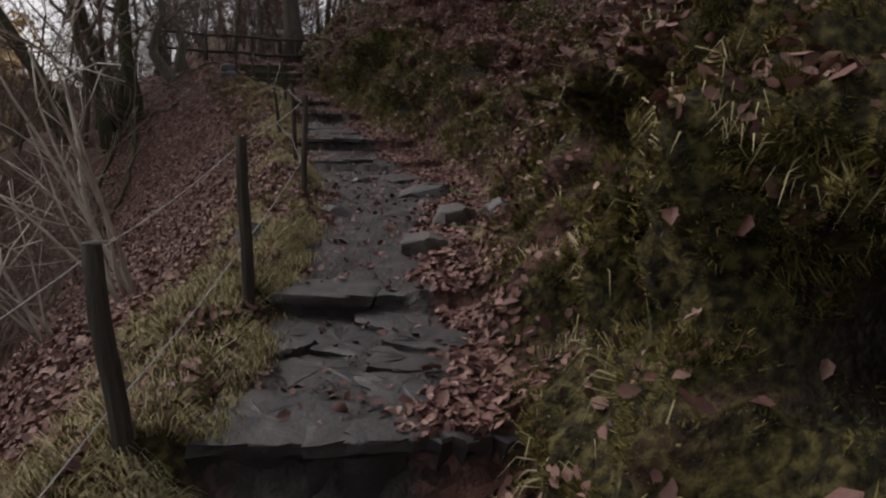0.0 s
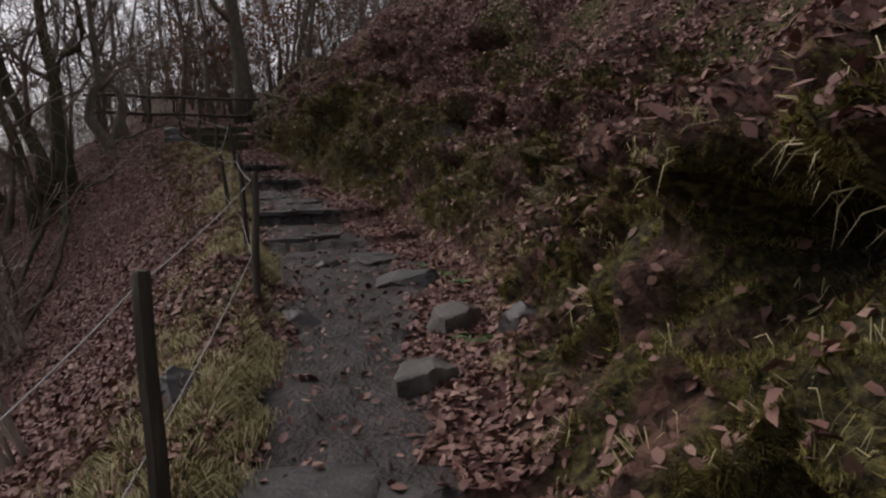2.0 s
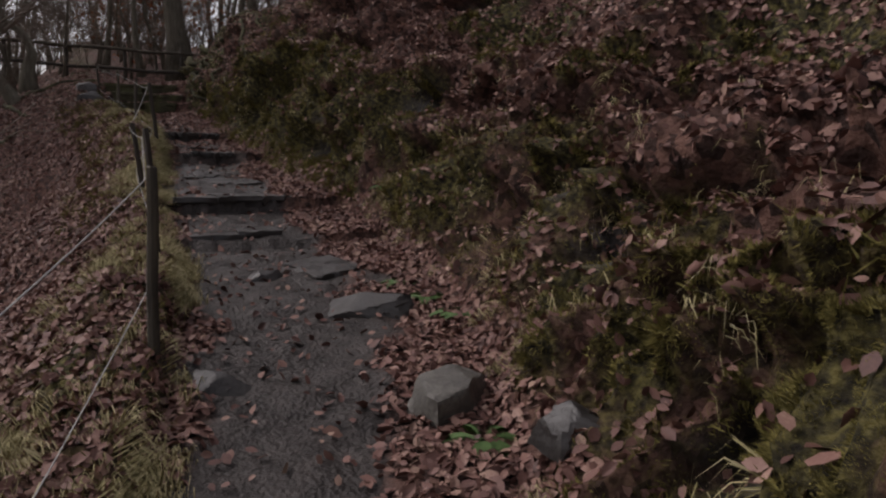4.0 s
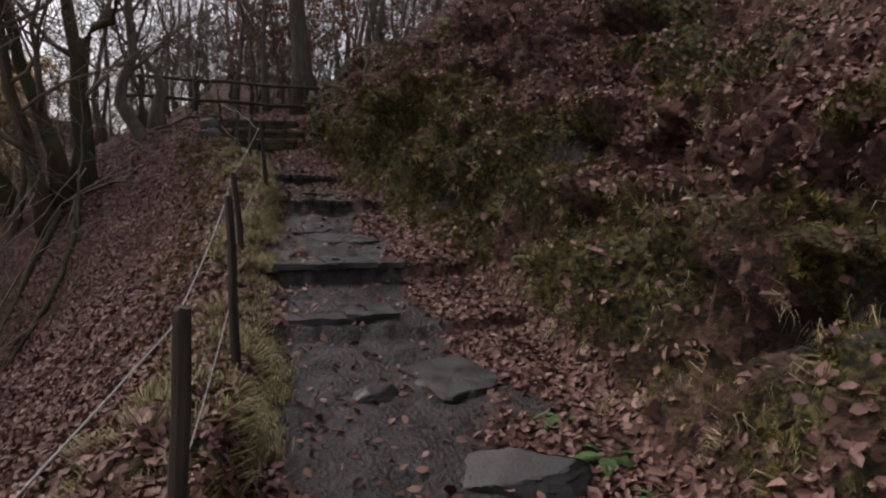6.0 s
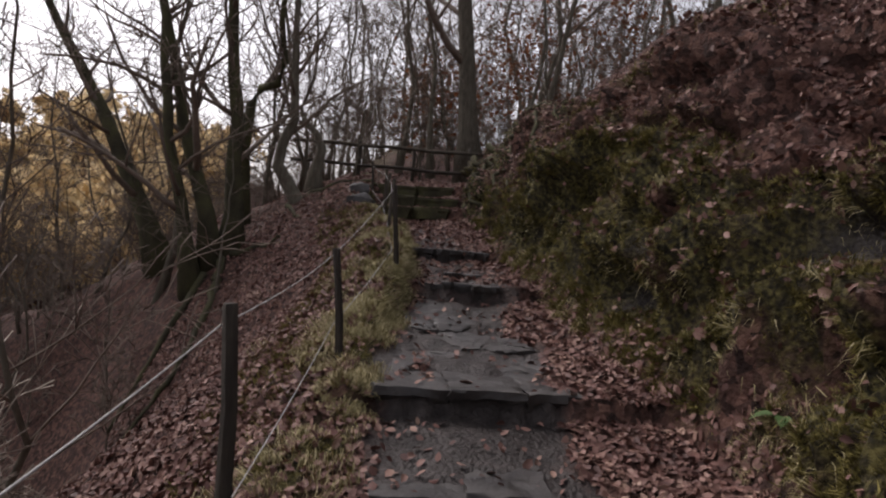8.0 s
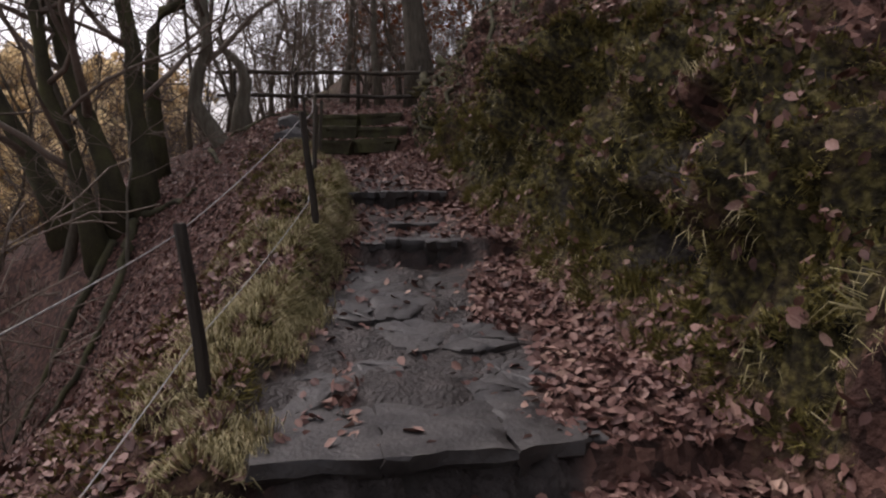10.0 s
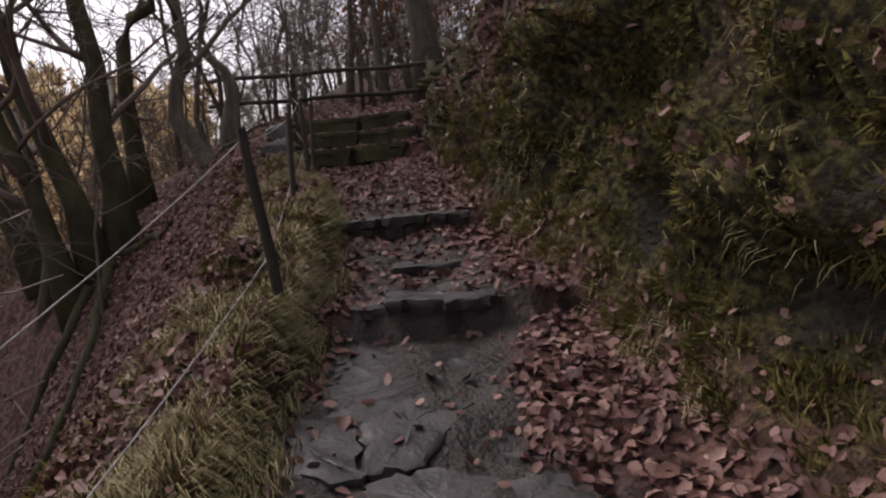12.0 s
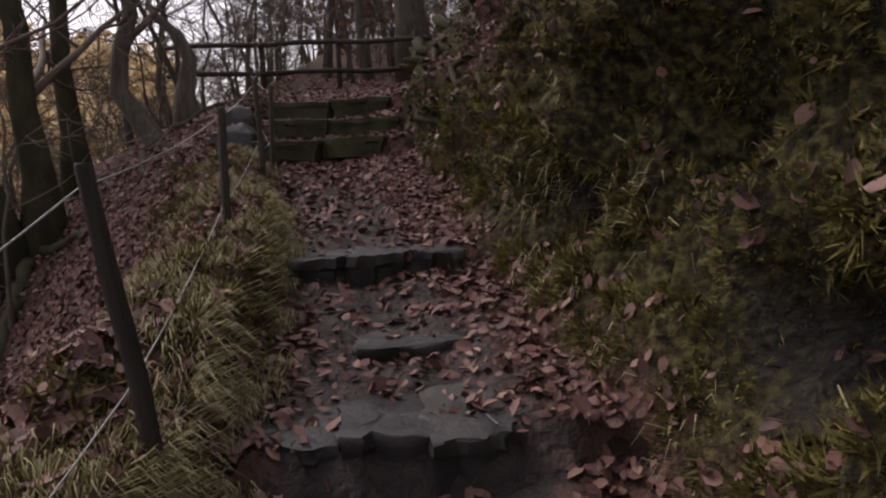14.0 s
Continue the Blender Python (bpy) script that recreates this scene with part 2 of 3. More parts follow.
def ground_material():
    m = bpy.data.materials.new("woodland_ground")
    m.use_nodes = True
    n, l = m.node_tree.nodes, m.node_tree.links
    b = n["Principled BSDF"]
    geo = n.new("ShaderNodeNewGeometry")

    def noise_at(s, detail=8):
        t = n.new("ShaderNodeTexNoise")
        t.inputs["Scale"].default_value, t.inputs["Detail"].default_value = s, detail
        l.new(geo.outputs["Position"], t.inputs["Vector"])
        return t.outputs["Fac"]

    def ramp_of(fac, *stops):
        r = n.new("ShaderNodeValToRGB")
        e = r.color_ramp.elements
        for k, (p, c) in enumerate(stops):
            el = e[0] if k == 0 else e[len(e) - 1] if k == len(stops) - 1 else e.new(p)
            el.position, el.color = p, (*c, 1)
        l.new(fac, r.inputs["Fac"])
        return r.outputs["Color"]

    def mixed(fac, a, c):
        x = n.new("ShaderNodeMix")
        x.data_type = "RGBA"
        l.new(fac, x.inputs["Factor"]), l.new(a, x.inputs["A"]), l.new(c, x.inputs["B"])
        return x.outputs["Result"]

    cells = n.new("ShaderNodeTexVoronoi")
    cells.inputs["Scale"].default_value = 17
    l.new(geo.outputs["Position"], cells.inputs["Vector"])
    grey = n.new("ShaderNodeSeparateColor")
    l.new(cells.outputs["Color"], grey.inputs[0])
    litter = ramp_of(grey.outputs[0], (0, (.018, .009, .007)), (.5, (.06, .030, .023)), (1, (.13, .068, .052)))
    moss = ramp_of(noise_at(24), (.32, (.008, .006, .004)), (.48, (.032, .027, .011)), (.64, (.10, .085, .028)))
    mud = ramp_of(noise_at(9), (.3, (.020, .016, .0145)), (.55, (.040, .033, .030)), (.75, (.07, .058, .053)))
    at = n.new("ShaderNodeAttribute")
    at.attribute_name = "cover"
    sep = n.new("ShaderNodeSeparateColor")
    l.new(at.outputs["Color"], sep.inputs[0])
    colour = mixed(sep.outputs[1], mixed(sep.outputs[0], litter, moss), mud)
    l.new(colour, b.inputs["Base Color"])
    gloss = n.new("ShaderNodeMapRange")
    gloss.inputs["To Min"].default_value, gloss.inputs["To Max"].default_value = .95, .55
    l.new(sep.outputs[1], gloss.inputs["Value"])
    l.new(gloss.outputs[0], b.inputs["Roughness"])
    b.inputs["Specular IOR Level"].default_value = .25
    relief = n.new("ShaderNodeBump")
    relief.inputs["Strength"].default_value, relief.inputs["Distance"].default_value = .7, .05
    l.new(noise_at(34), relief.inputs["Height"])
    l.new(relief.outputs[0], b.inputs["Normal"])
    return m


# ---- helpers for meshes ----
def mesh_of(name, verts, faces, mat, flat=False):
    me = bpy.data.meshes.new(name)
    me.from_pydata([tuple(v) for v in verts], [], faces)
    me.materials.append(mat)
    if not flat:
        me.shade_smooth()
    me.update()
    return me


def big_mesh(name, verts, tris, mat):
    """A large mesh of triangles from arrays."""
    me = bpy.data.meshes.new(name)
    me.vertices.add(len(verts))
    me.vertices.foreach_set("co", np.asarray(verts, np.float32).ravel())
    me.loops.add(tris.size)
    me.loops.foreach_set("vertex_index", tris.astype(np.int32).ravel())
    me.polygons.add(len(tris))
    me.polygons.foreach_set("loop_start", np.arange(0, tris.size, 3, dtype=np.int32))
    me.materials.append(mat)
    me.update(calc_edges=True)
    me.validate()
    return me


def part(name, me, parent, label=""):
    ob = new(name, me)
    ob.parent = parent
    return tagged(ob, label)


# ---- the ground, one sheet to the horizon ----
def spread(near, a, b, step, end_a, end_b):
    core = np.arange(a, b, step)
    grow = near * np.cumsum(1.16 ** np.arange(60))
    lo = a - grow[grow < a - end_a]
    hi = b + grow[grow < end_b - b]
    return np.r_[end_a, lo[::-1], core, hi, end_b]


gx = spread(.05, -2.6, 4.8, .042, -420, 420)
gy = spread(.06, -1.6, 18.6, .05, -300, 420)
X, Y = np.meshgrid(gx, gy, indexing="ij")
PX, PY, PZ = surface(X, Y)
nx, ny = X.shape
idx = np.arange(nx * ny).reshape(nx, ny)
quads = np.stack([idx[:-1, :-1], idx[1:, :-1], idx[1:, 1:], idx[:-1, 1:]], -1).reshape(-1, 4)
tris = np.concatenate([quads[:, [0, 1, 2]], quads[:, [0, 2, 3]]])
me = big_mesh("ground", np.stack([PX, PY, PZ], -1).reshape(-1, 3), tris, ground_material())


def moss_cover(x, y):
    d, e = x - RIGHT(y), LEFT(y) - x
    n = fbm(x * 1.3, y * 1.3, 0 * x + 9, 3)
    c = fbm(x * 3.1, y * 3.1, 0 * x + 19, 3) + .45 * smooth(9.6, 10.6, y) + .3 * smooth(3.4, 2.4, y)
    foot = .10 * smooth(3.2, 4.4, y) * smooth(10.2, 9.2, y)
    reach = .62 + .75 * smooth(3.6, 2.2, y) + .12 * smooth(10, 11, y)
    bank = smooth(.0, .18, d - foot) * smooth(.22, -.1, d + .3 * n - reach) * smooth(-.8, -.05, c + .25 * n)
    patch = smooth(.25, .5, n) * smooth(.3, 1, d) * smooth(7, 3, d)
    ridge = smooth(1.1, 1.5, d) * smooth(2.4, 1.8, d) * smooth(11.8, 13, y) * smooth(-.2, .3, c)
    verge = smooth(-.05, .1, e) * smooth(1.0, .3, e + .45 * n) * smooth(-4, 2, y) * (.35 + .65 * smooth(-.2, .4, c))
    return np.clip(np.maximum.reduce([bank, patch, ridge, verge]), 0, 1)


def mud_cover(x, y):
    mid, half = LEFT(y) * .62 + RIGHT(y) * .38, (RIGHT(y) - LEFT(y)) * .36
    n = fbm(x * 2.2, y * 1.6, 0 * x + 5, 3)
    return smooth(1.15, .75, np.abs(x - mid) / half + .35 * n) * smooth(16.6, 15.2, y) * (1 - .28 * smooth(11.9, 12.6, y))


def hollow_shade(x, y):
    """Shade of the undercut hollows, painted on with the dark mud colour."""
    z, bare = ground_height(x, y), 0
    for hx, hy, hz, ry, rz in HOLLOWS:
        bare = np.maximum(bare, np.exp(-(((y - hy) / ry) ** 2 + ((z - hz) / rz) ** 2) * 1.6) * smooth(1.1, .3, np.abs(x - hx)))
    return smooth(.3, .6, bare)


# green channel: trodden mud, and the painted shade of the hollows
cover = np.stack([moss_cover(X, Y), np.maximum(mud_cover(X, Y), hollow_shade(X, Y)), 0 * X, 0 * X + 1], -1).reshape(-1, 4)
att = me.color_attributes.new("cover", "FLOAT_COLOR", "POINT")
att.data.foreach_set("color", cover.astype(np.float32).ravel())
me.shade_smooth()
ground = tagged(new("ground", me), "steep wooded hillside of dark soil, moss and trodden mud", "ground", kind="structure")

# ---- stone steps and slabs ----
def broken_outline(corners, r, jag):
    """A closed outline through corners, chipped along its sides."""
    out = []
    for a, b in zip(corners, corners[1:] + corners[:1]):
        a, b = np.array(a, float), np.array(b, float)
        run = b - a
        size = np.linalg.norm(run)
        across = np.array((run[1], -run[0])) / max(size, 1e-6)
        for t in np.linspace(0, 1, 7)[:-1]:
            out.append(a + run * (t + (r.uniform(-.05, .05) if t else 0)) + across * r.normal() * (.008 + .05 * jag * size * (1 if t else 0)))
    return np.array(out)


def slab_mesh(w, d, h, seed, jag=.1, corners=None):
    """An irregular flagstone: a broken outline, a worn upper edge and a split underside."""
    r = np.random.default_rng(seed)
    if corners is None:
        corners = [(sx * w / 2 * (1 + r.uniform(-jag, jag)), sy * d / 2 * (1 + r.uniform(-jag, jag))) for sx, sy in ((-1, -1), (1, -1), (1, 1), (-1, 1))]
        if jag > .12:
            q = int(r.integers(4))
            (ax, ay), (bx, by), (cx, cy) = corners[q - 1], corners[q], corners[(q + 1) % 4]
            corners[q:q + 1] = [(bx + .3 * (ax - bx), by + .3 * (ay - by)), (bx + .25 * (cx - bx), by + .25 * (cy - by))]
    line = broken_outline(corners, r, jag)
    sides, ox, oy = len(line), line[:, 0], line[:, 1]
    rings = []
    for inset, z in ((.86, -h), (.89, -h * .6), (.93, -.075), (1.0, -.05), (1.0, -.012), (.98, -.002), (.72, .001), (.35, .0)):
        j = r.uniform(-.012, .012, (sides, 3))
        rings.append(np.stack([ox * inset, oy * inset, np.full(sides, z)], -1) + j * (1, 1, .45 if z > -.03 else 1.0))
    verts = [v for ring in rings for v in ring] + [np.array([0, 0, .0])]
    faces = []
    for q in range(len(rings) - 1):
        for i in range(sides):
            n = (i + 1) % sides
            faces.append((q * sides + i, q * sides + n, (q + 1) * sides + n, (q + 1) * sides + i))
    top = (len(rings) - 1) * sides
    faces += [(top + i, top + (i + 1) % sides, len(verts) - 1) for i in range(sides)]
    faces.append(tuple(range(sides - 1, -1, -1)))
    me = mesh_of("stone_slab", verts, faces, SLATE)
    me.set_sharp_from_angle(angle=radians(38))
    return me


def slab(x, y, z, w, d, turn=0, seed=1, h=.16, tilt=(0, 0), name="stone_step", label="dark wet flat stone step set in the muddy path", mat=None, jag=.1):
    me = slab_mesh(w, d, h, seed, jag)
    if mat:
        me.materials[0] = mat
    ob = new(name, me)
    ob.matrix_world = pose(x, y, z, tilt[0], tilt[1], turn)
    return tagged(ob, label, "stone step" if "step" in name else "stone", "stone steps of the path" if "step" in name else "stones in the path")


def cells(x0, x1, y0, y1, step, seed):
    """Outlines of a crazy paving: each stone keeps what lies nearer to its own middle."""
    q = np.random.default_rng(seed)
    gx_, gy_ = np.meshgrid(np.arange(x0 - step, x1 + 2 * step, step), np.arange(y0 - step, y1 + 2 * step, step * .9))
    mids = np.stack([gx_ + .5 * step * (np.arange(gx_.shape[0]) % 2)[:, None], gy_], -1).reshape(-1, 2)
    mids = mids + q.uniform(-.36, .36, mids.shape) * step
    for m in mids:
        if not (x0 < m[0] < x1 and y0 < m[1] < y1):
            continue
        shape = [m + np.array(c) * step for c in ((-1, -1), (1, -1), (1, 1), (-1, 1))]
        for o in mids:
            away = o - m
            size = np.linalg.norm(away)
            if size < 1e-6 or size > 2.4 * step:
                continue
            edge, cut = size / 2 - .008, []
            for a, b in zip(shape, shape[1:] + shape[:1]):
                fa, fb = (a - m).dot(away) / size - edge, (b - m).dot(away) / size - edge
                if fa <= 0:
                    cut.append(a)
                if (fa < 0) != (fb < 0):
                    cut.append(a + (b - a) * fa / (fa - fb))
            shape = cut
        yield m, [tuple(c - m) for c in shape]


def paving(x0, x1, y0, y1, step, seed, proud, most):
    q = np.random.default_rng(seed + 1)
    for k, (m, shape) in enumerate(cells(x0, x1, y0, y1, step, seed)):
        x, y = m
        if len(shape) < 3 or not LEFT(y) + .06 < x < RIGHT(y) - most(y):
            continue
        ahead, behind = path_height(x, y + .15), path_height(x, y - .15)
        rise = float(ahead - behind) if abs(ahead - behind) < .1 else .04
        ob = new("paving_slab", slab_mesh(0, 0, .09, seed + 7 * k, .16, shape))
        ob.matrix_world = pose(x, y, on_ground(x, y) + proud + q.uniform(-.008, .01), math.degrees(math.atan(rise / .3)) + q.uniform(-2, 2), q.uniform(-2, 2), 0)
        tagged(ob, "dark wet flagstone worn flat and muddy in the path", "stone", "stones in the path")


# lowest step and the paving behind it
for k, (x, y, w, d) in enumerate(((1.13, 1.50, .46, .42), (1.49, 1.46, .34, .34), (1.76, 1.60, .38, .52), (2.02, 1.50, .24, .36))):
    slab(x, y, .925 + .035 * (y - 1.3), w * 1.08, d * 1.12, rng.uniform(-6, 6), 20 + k, .3, (2, 0), jag=.14)
paving(.9, 1.95, 1.72, 2.68, .36, 31, .018, lambda y: .25)
slab(1.27, 2.90, 1.135, .56, .42, -2, 41, .17)
slab(1.72, 2.93, 1.125, .36, .36, 4, 42, .15)
slab(1.98, 2.98, 1.12, .24, .30, -8, 43, .14)
# two steps in the middle of the climb
slab(.72, 8.92, 1.655, .52, .50, 14, 51, .13)
slab(1.10, 9.02, 1.685, .42, .46, 12, 52, .13)
slab(.36, 9.86, 1.955, .50, .60, 17, 53, .17)
slab(.82, 9.97, 1.965, .50, .62, 16, 54, .17)
slab(1.22, 10.06, 1.965, .36, .50, 20, 55, .17)
paving(-.1, 1.5, 10.22, 12.15, .40, 64, .005, lambda y: .5 + .12 * (y - 10.2))
# upper steps
for k, (x, y, z, w) in enumerate(((-.13, 12.42, 2.40, .32), (.16, 12.47, 2.42, .32), (.46, 12.52, 2.43, .34), (.74, 12.60, 2.41, .26))):
    slab(x, y, z, w, .42, 14 + 3 * k, 80 + k, .2, (rng.uniform(-3, 3), rng.uniform(-3, 3)), jag=.15)
for k, (x, y, z, w) in enumerate(((.12, 13.15, 2.49, .5), (-.1, 13.3, 2.48, .4))):
    slab(x, y, z, w, .3, 15, 90 + k, .1, jag=.16)
for k, (x, y, z, w) in enumerate(((-.55, 13.96, 2.72, .34), (-.24, 14.05, 2.73, .36), (.06, 14.15, 2.73, .3))):
    slab(x, y, z, w, .40, 18, 95 + k, .18, (rng.uniform(-3, 3), 0), jag=.13)
for k, (y, z) in enumerate(((17.05, 3.37), (17.5, 3.58), (17.95, 3.80))):
    for q in range(2):
        slab(-1.88 + .66 * q - .06 * k + .1 * (k % 2), y + .02 * q, z + .012 * ((q + k) % 2), .78 - .1 * ((q + k) % 2), .42, -3 + 4 * q, 100 + 3 * k + q, .2, (0, 2 - 3 * q), jag=.13, mat=MOSSY_BARK, label="dark mossy step at the head of the path")


def rock_mesh(size, seed, mat, cuts=12):
    """A split block of stone: a box broken by planes, with a rough skin."""
    bm = bmesh.new()
    bmesh.ops.create_cube(bm, size=2)
    bmesh.ops.subdivide_edges(bm, edges=bm.edges[:], cuts=11, use_grid_fill=True)
    r = np.random.default_rng(seed)
    for _ in range(cuts):
        n = Vector((r.normal(), r.normal(), abs(r.normal()) * .9)).normalized()
        off = r.uniform(.45, .85)
        for v in bm.verts:
            over = v.co.dot(n) - off
            if over > 0:
                v.co -= n * over
    for v in bm.verts:
        v.co += v.co.normalized() * (.05 * noise.fractal(v.co * 1.7 + Vector((seed, 0, 0)), 1, 2, 3) + .035 * noise.fractal(v.co * 5 + Vector((seed, 0, 0)), 1, 2, 4))
        v.co = Vector((v.co.x * size[0], v.co.y * size[1], v.co.z * size[2]))
    me = bpy.data.meshes.new("rock")
    bm.to_mesh(me)
    bm.free()
    me.materials.append(mat)
    me.shade_smooth()
    me.set_sharp_from_angle(angle=radians(22))
    return me


def rock(x, y, size, seed, mat, label, sink=.25, turn=0, tilt=0, name="rock"):
    ob = new(name, rock_mesh(size, seed, mat))
    ob.matrix_world = pose(x, y, on_ground(x, y) + size[2] * (1 - 2 * sink) * .8, tilt, 0, turn)
    return tagged(ob, label, "rock", "loose rocks beside the path")


rock(1.88, 4.0, (.21, .15, .13), 3, PALE_STONE, "pale weathered rock half sunk in fallen leaves", .3, 10)
rock(1.06, 5.42, (.2, .2, .09), 5, SLATE, "low grey stone bedded in the trodden mud", .35, 40)
rock(2.22, 5.08, (.24, .17, .13), 3, PALE_STONE, "angular pale rock lying on fallen leaves", .1, 30)
rock(1.98, 6.6, (.3, .17, .08), 9, SLATE, "long dark slab of rock breaking out of the leaf litter", .12, -25, 8)
rock(1.25, 7.55, (.2, .15, .06), 12, SLATE, "small flat stone in the mud of the path", .3, 10)
slab(1.72, 7.85, on_ground(1.72, 7.85) + .05, .5, .62, 30, 140, .1, (3, -3), "paving_slab", "grey tilted flagstone among grass and leaves", jag=.16)
for k, (x, y, s) in enumerate(((2.5, 4.2, .13), (.62, 3.75, .13), (-2.5, 17.2, .2), (-2.75, 17.6, .16))):
    rock(x, y, (s * 1.3, s, s * .8), 30 + k, SLATE, "dark mossy stone lying in the leaf litter", .3, 40 * k)


# ---- wire fence along the drop ----
def tube(points, radii, sides=6):
    """Verts and faces of a tapering tube through points."""
    pts = np.asarray(points, float)
    rad = np.broadcast_to(np.asarray(radii, float), (len(pts),))
    along = np.gradient(pts, axis=0)
    along /= np.maximum(np.linalg.norm(along, axis=1, keepdims=True), 1e-9)
    ref = np.where(np.abs(along[:, 2:3]) > .9, np.array([[1., 0, 0]]), np.array([[0, 0, 1.]]))
    u = np.cross(along, ref)
    u /= np.linalg.norm(u, axis=1, keepdims=True)
    v = np.cross(along, u)
    a = np.linspace(0, 2 * math.pi, sides, endpoint=False)
    ring = pts[:, None] + rad[:, None, None] * (np.cos(a)[None, :, None] * u[:, None] + np.sin(a)[None, :, None] * v[:, None])
    faces = []
    for q in range(len(pts) - 1):
        for i in range(sides):
            n = (i + 1) % sides
            faces.append((q * sides + i, q * sides + n, (q + 1) * sides + n, (q + 1) * sides + i))
    faces += [tuple(range(sides - 1, -1, -1)), tuple((len(pts) - 1) * sides + i for i in range(sides))]
    return ring.reshape(-1, 3), faces


class Soup:
    """Tubes gathered into one mesh."""

    def __init__(self):
        self.v, self.f, self.n = [], [], 0

    def add(self, points, radii, sides=5):
        v, f = tube(points, radii, sides)
        self.v.append(v)
        self.f += [tuple(i + self.n for i in q) for q in f]
        self.n += len(v)

    def mesh(self, name, mat):
        return mesh_of(name, np.concatenate(self.v), self.f, mat)


# foot, lean of the head in x and y, height
POSTS = ((.73, 1.22, .74, -.13, .08, .90, .036), (.854, 2.6, 1.18, -.04, .06, .82, .033), (.79, 5.44, 1.52, .02, .0, .86, .027), (.46, 7.42, 1.72, -.07, .03, .89, .025), (-.15, 9.96, 1.97, -.09, .0, .76, .028), (-.33, 11.9, 2.53, -.08, -.05, .80, .024), (-.985, 13.7, 2.76, .03, .0, .79, .024), (-1.716, 15.9, 3.17, -.01, .0, .73, .024), (-1.93, 16.6, 3.2, .06, .0, .70, .022), (-2.5, 17.7, 3.5, -.05, .0, .7, .022))
fence = tagged(new("wire_fence"), "leaning dark wooden posts with two slack steel wires along the drop", "fence")
heads = []
for k, (x, y, foot, lx, ly, h, r) in enumerate(POSTS):
    z = min(foot, on_ground(x, y)) - .12
    h = foot + h - z - .12
    m = np.array([(x, y, z), (x + lx * .35, y + ly * .35, z + .12 + h * .35), (x + lx * .7, y + ly * .7, z + .12 + h * .7), (x + lx, y + ly, z + .12 + h - .01), (x + lx, y + ly, z + .12 + h)])
    q = np.random.default_rng(k)
    m[1:3, :2] += q.uniform(-.008, .008, (2, 2))
    v, f = tube(m, (r * 1.1, r * 1.06, r, r * .96, r * .8), 8)
    v = v + q.uniform(-.003, .003, v.shape)
    me = mesh_of("post", v, f, WOOD_POST)
    me.set_sharp_from_angle(angle=radians(40))
    part("post", me, fence)
    heads.append(m)
for k, up in enumerate((.94, .42)):
    s = Soup()
    pts = []
    ends = [heads[0] + (-.1, -2.2, -.3)] + heads
    for a, b in zip(ends[:-1], ends[1:]):
        at = [a[0] + (a[-1] - a[0]) * up - (.03, 0, 0), b[0] + (b[-1] - b[0]) * up - (.03, 0, 0)]
        for t in np.linspace(0, 1, 9)[:-1]:
            pts.append(at[0] + (at[1] - at[0]) * t - np.array((0, 0, .10 * t * (1 - t))))
    s.add(pts, .0028, 5)
    part("wire", s.mesh("wire", WIRE), fence, "slack steel wire")

# rail fence at the head of the path
rail_fence = tagged(new("rail_fence"), "weathered wooden rail fence at the head of the path", "fence")
for k in range(4):
    x, y = -6.2 + 1.5 * k, 23.0 + .1 * k
    z = on_ground(x, y)
    s = Soup()
    s.add([(x, y, z - .2), (x + .01, y, z + .5), (x, y, 5.34)], (.055, .052, .05), 7)
    part("post", s.mesh("post", WOOD_POST), rail_fence)
for up in (4.68, 5.22):
    s = Soup()
    s.add([(x, 22.95 + .07 * (x + 6.2), up + .02 * math.sin(3 * x) - .02 * (x + 4)) for x in np.linspace(-6.6, -1.3, 9)], .048, 7)
    part("rail", s.mesh("rail", WOOD_POST), rail_fence)


# ---- trees ----
def grow(soup_limb, soup_twig, r, base, way, length, radius, depth, wander, bend_up=.15, forks=4, least=.0035):
    """A limb with its side limbs, down to twigs."""
    n = 6 if depth > 1 else 4 if depth else 2
    pts, p, w = [np.array(base, float)], np.array(base, float), np.array(way, float)
    for _ in range(n):
        w = w + r.normal(size=3) * wander + np.array((0, 0, bend_up * .3))
        w /= np.linalg.norm(w)
        p = p + w * length / n
        pts.append(p)
    taper = np.linspace(1, .35 if depth > 0 else .15, n + 1)
    (soup_limb if depth > 1 else soup_twig).add(pts, np.maximum(radius * taper, least), 5 if depth > 2 else 4 if depth > 1 else 3)
    if depth == 0:
        return
    for _ in range(forks):
        i = int(r.integers(2 if depth > 1 else 1, n + 1))
        side = r.normal(size=3)
        side -= side.dot(w) * w
        side /= np.linalg.norm(side)
        away = w * r.uniform(.5, 1.0) + side * r.uniform(.6, 1.1)
        away /= np.linalg.norm(away)
        grow(soup_limb, soup_twig, r, pts[i], away, length * r.uniform(.4, .62), radius * taper[i] * .55, depth - 1, wander * 1.2, bend_up, forks, least)


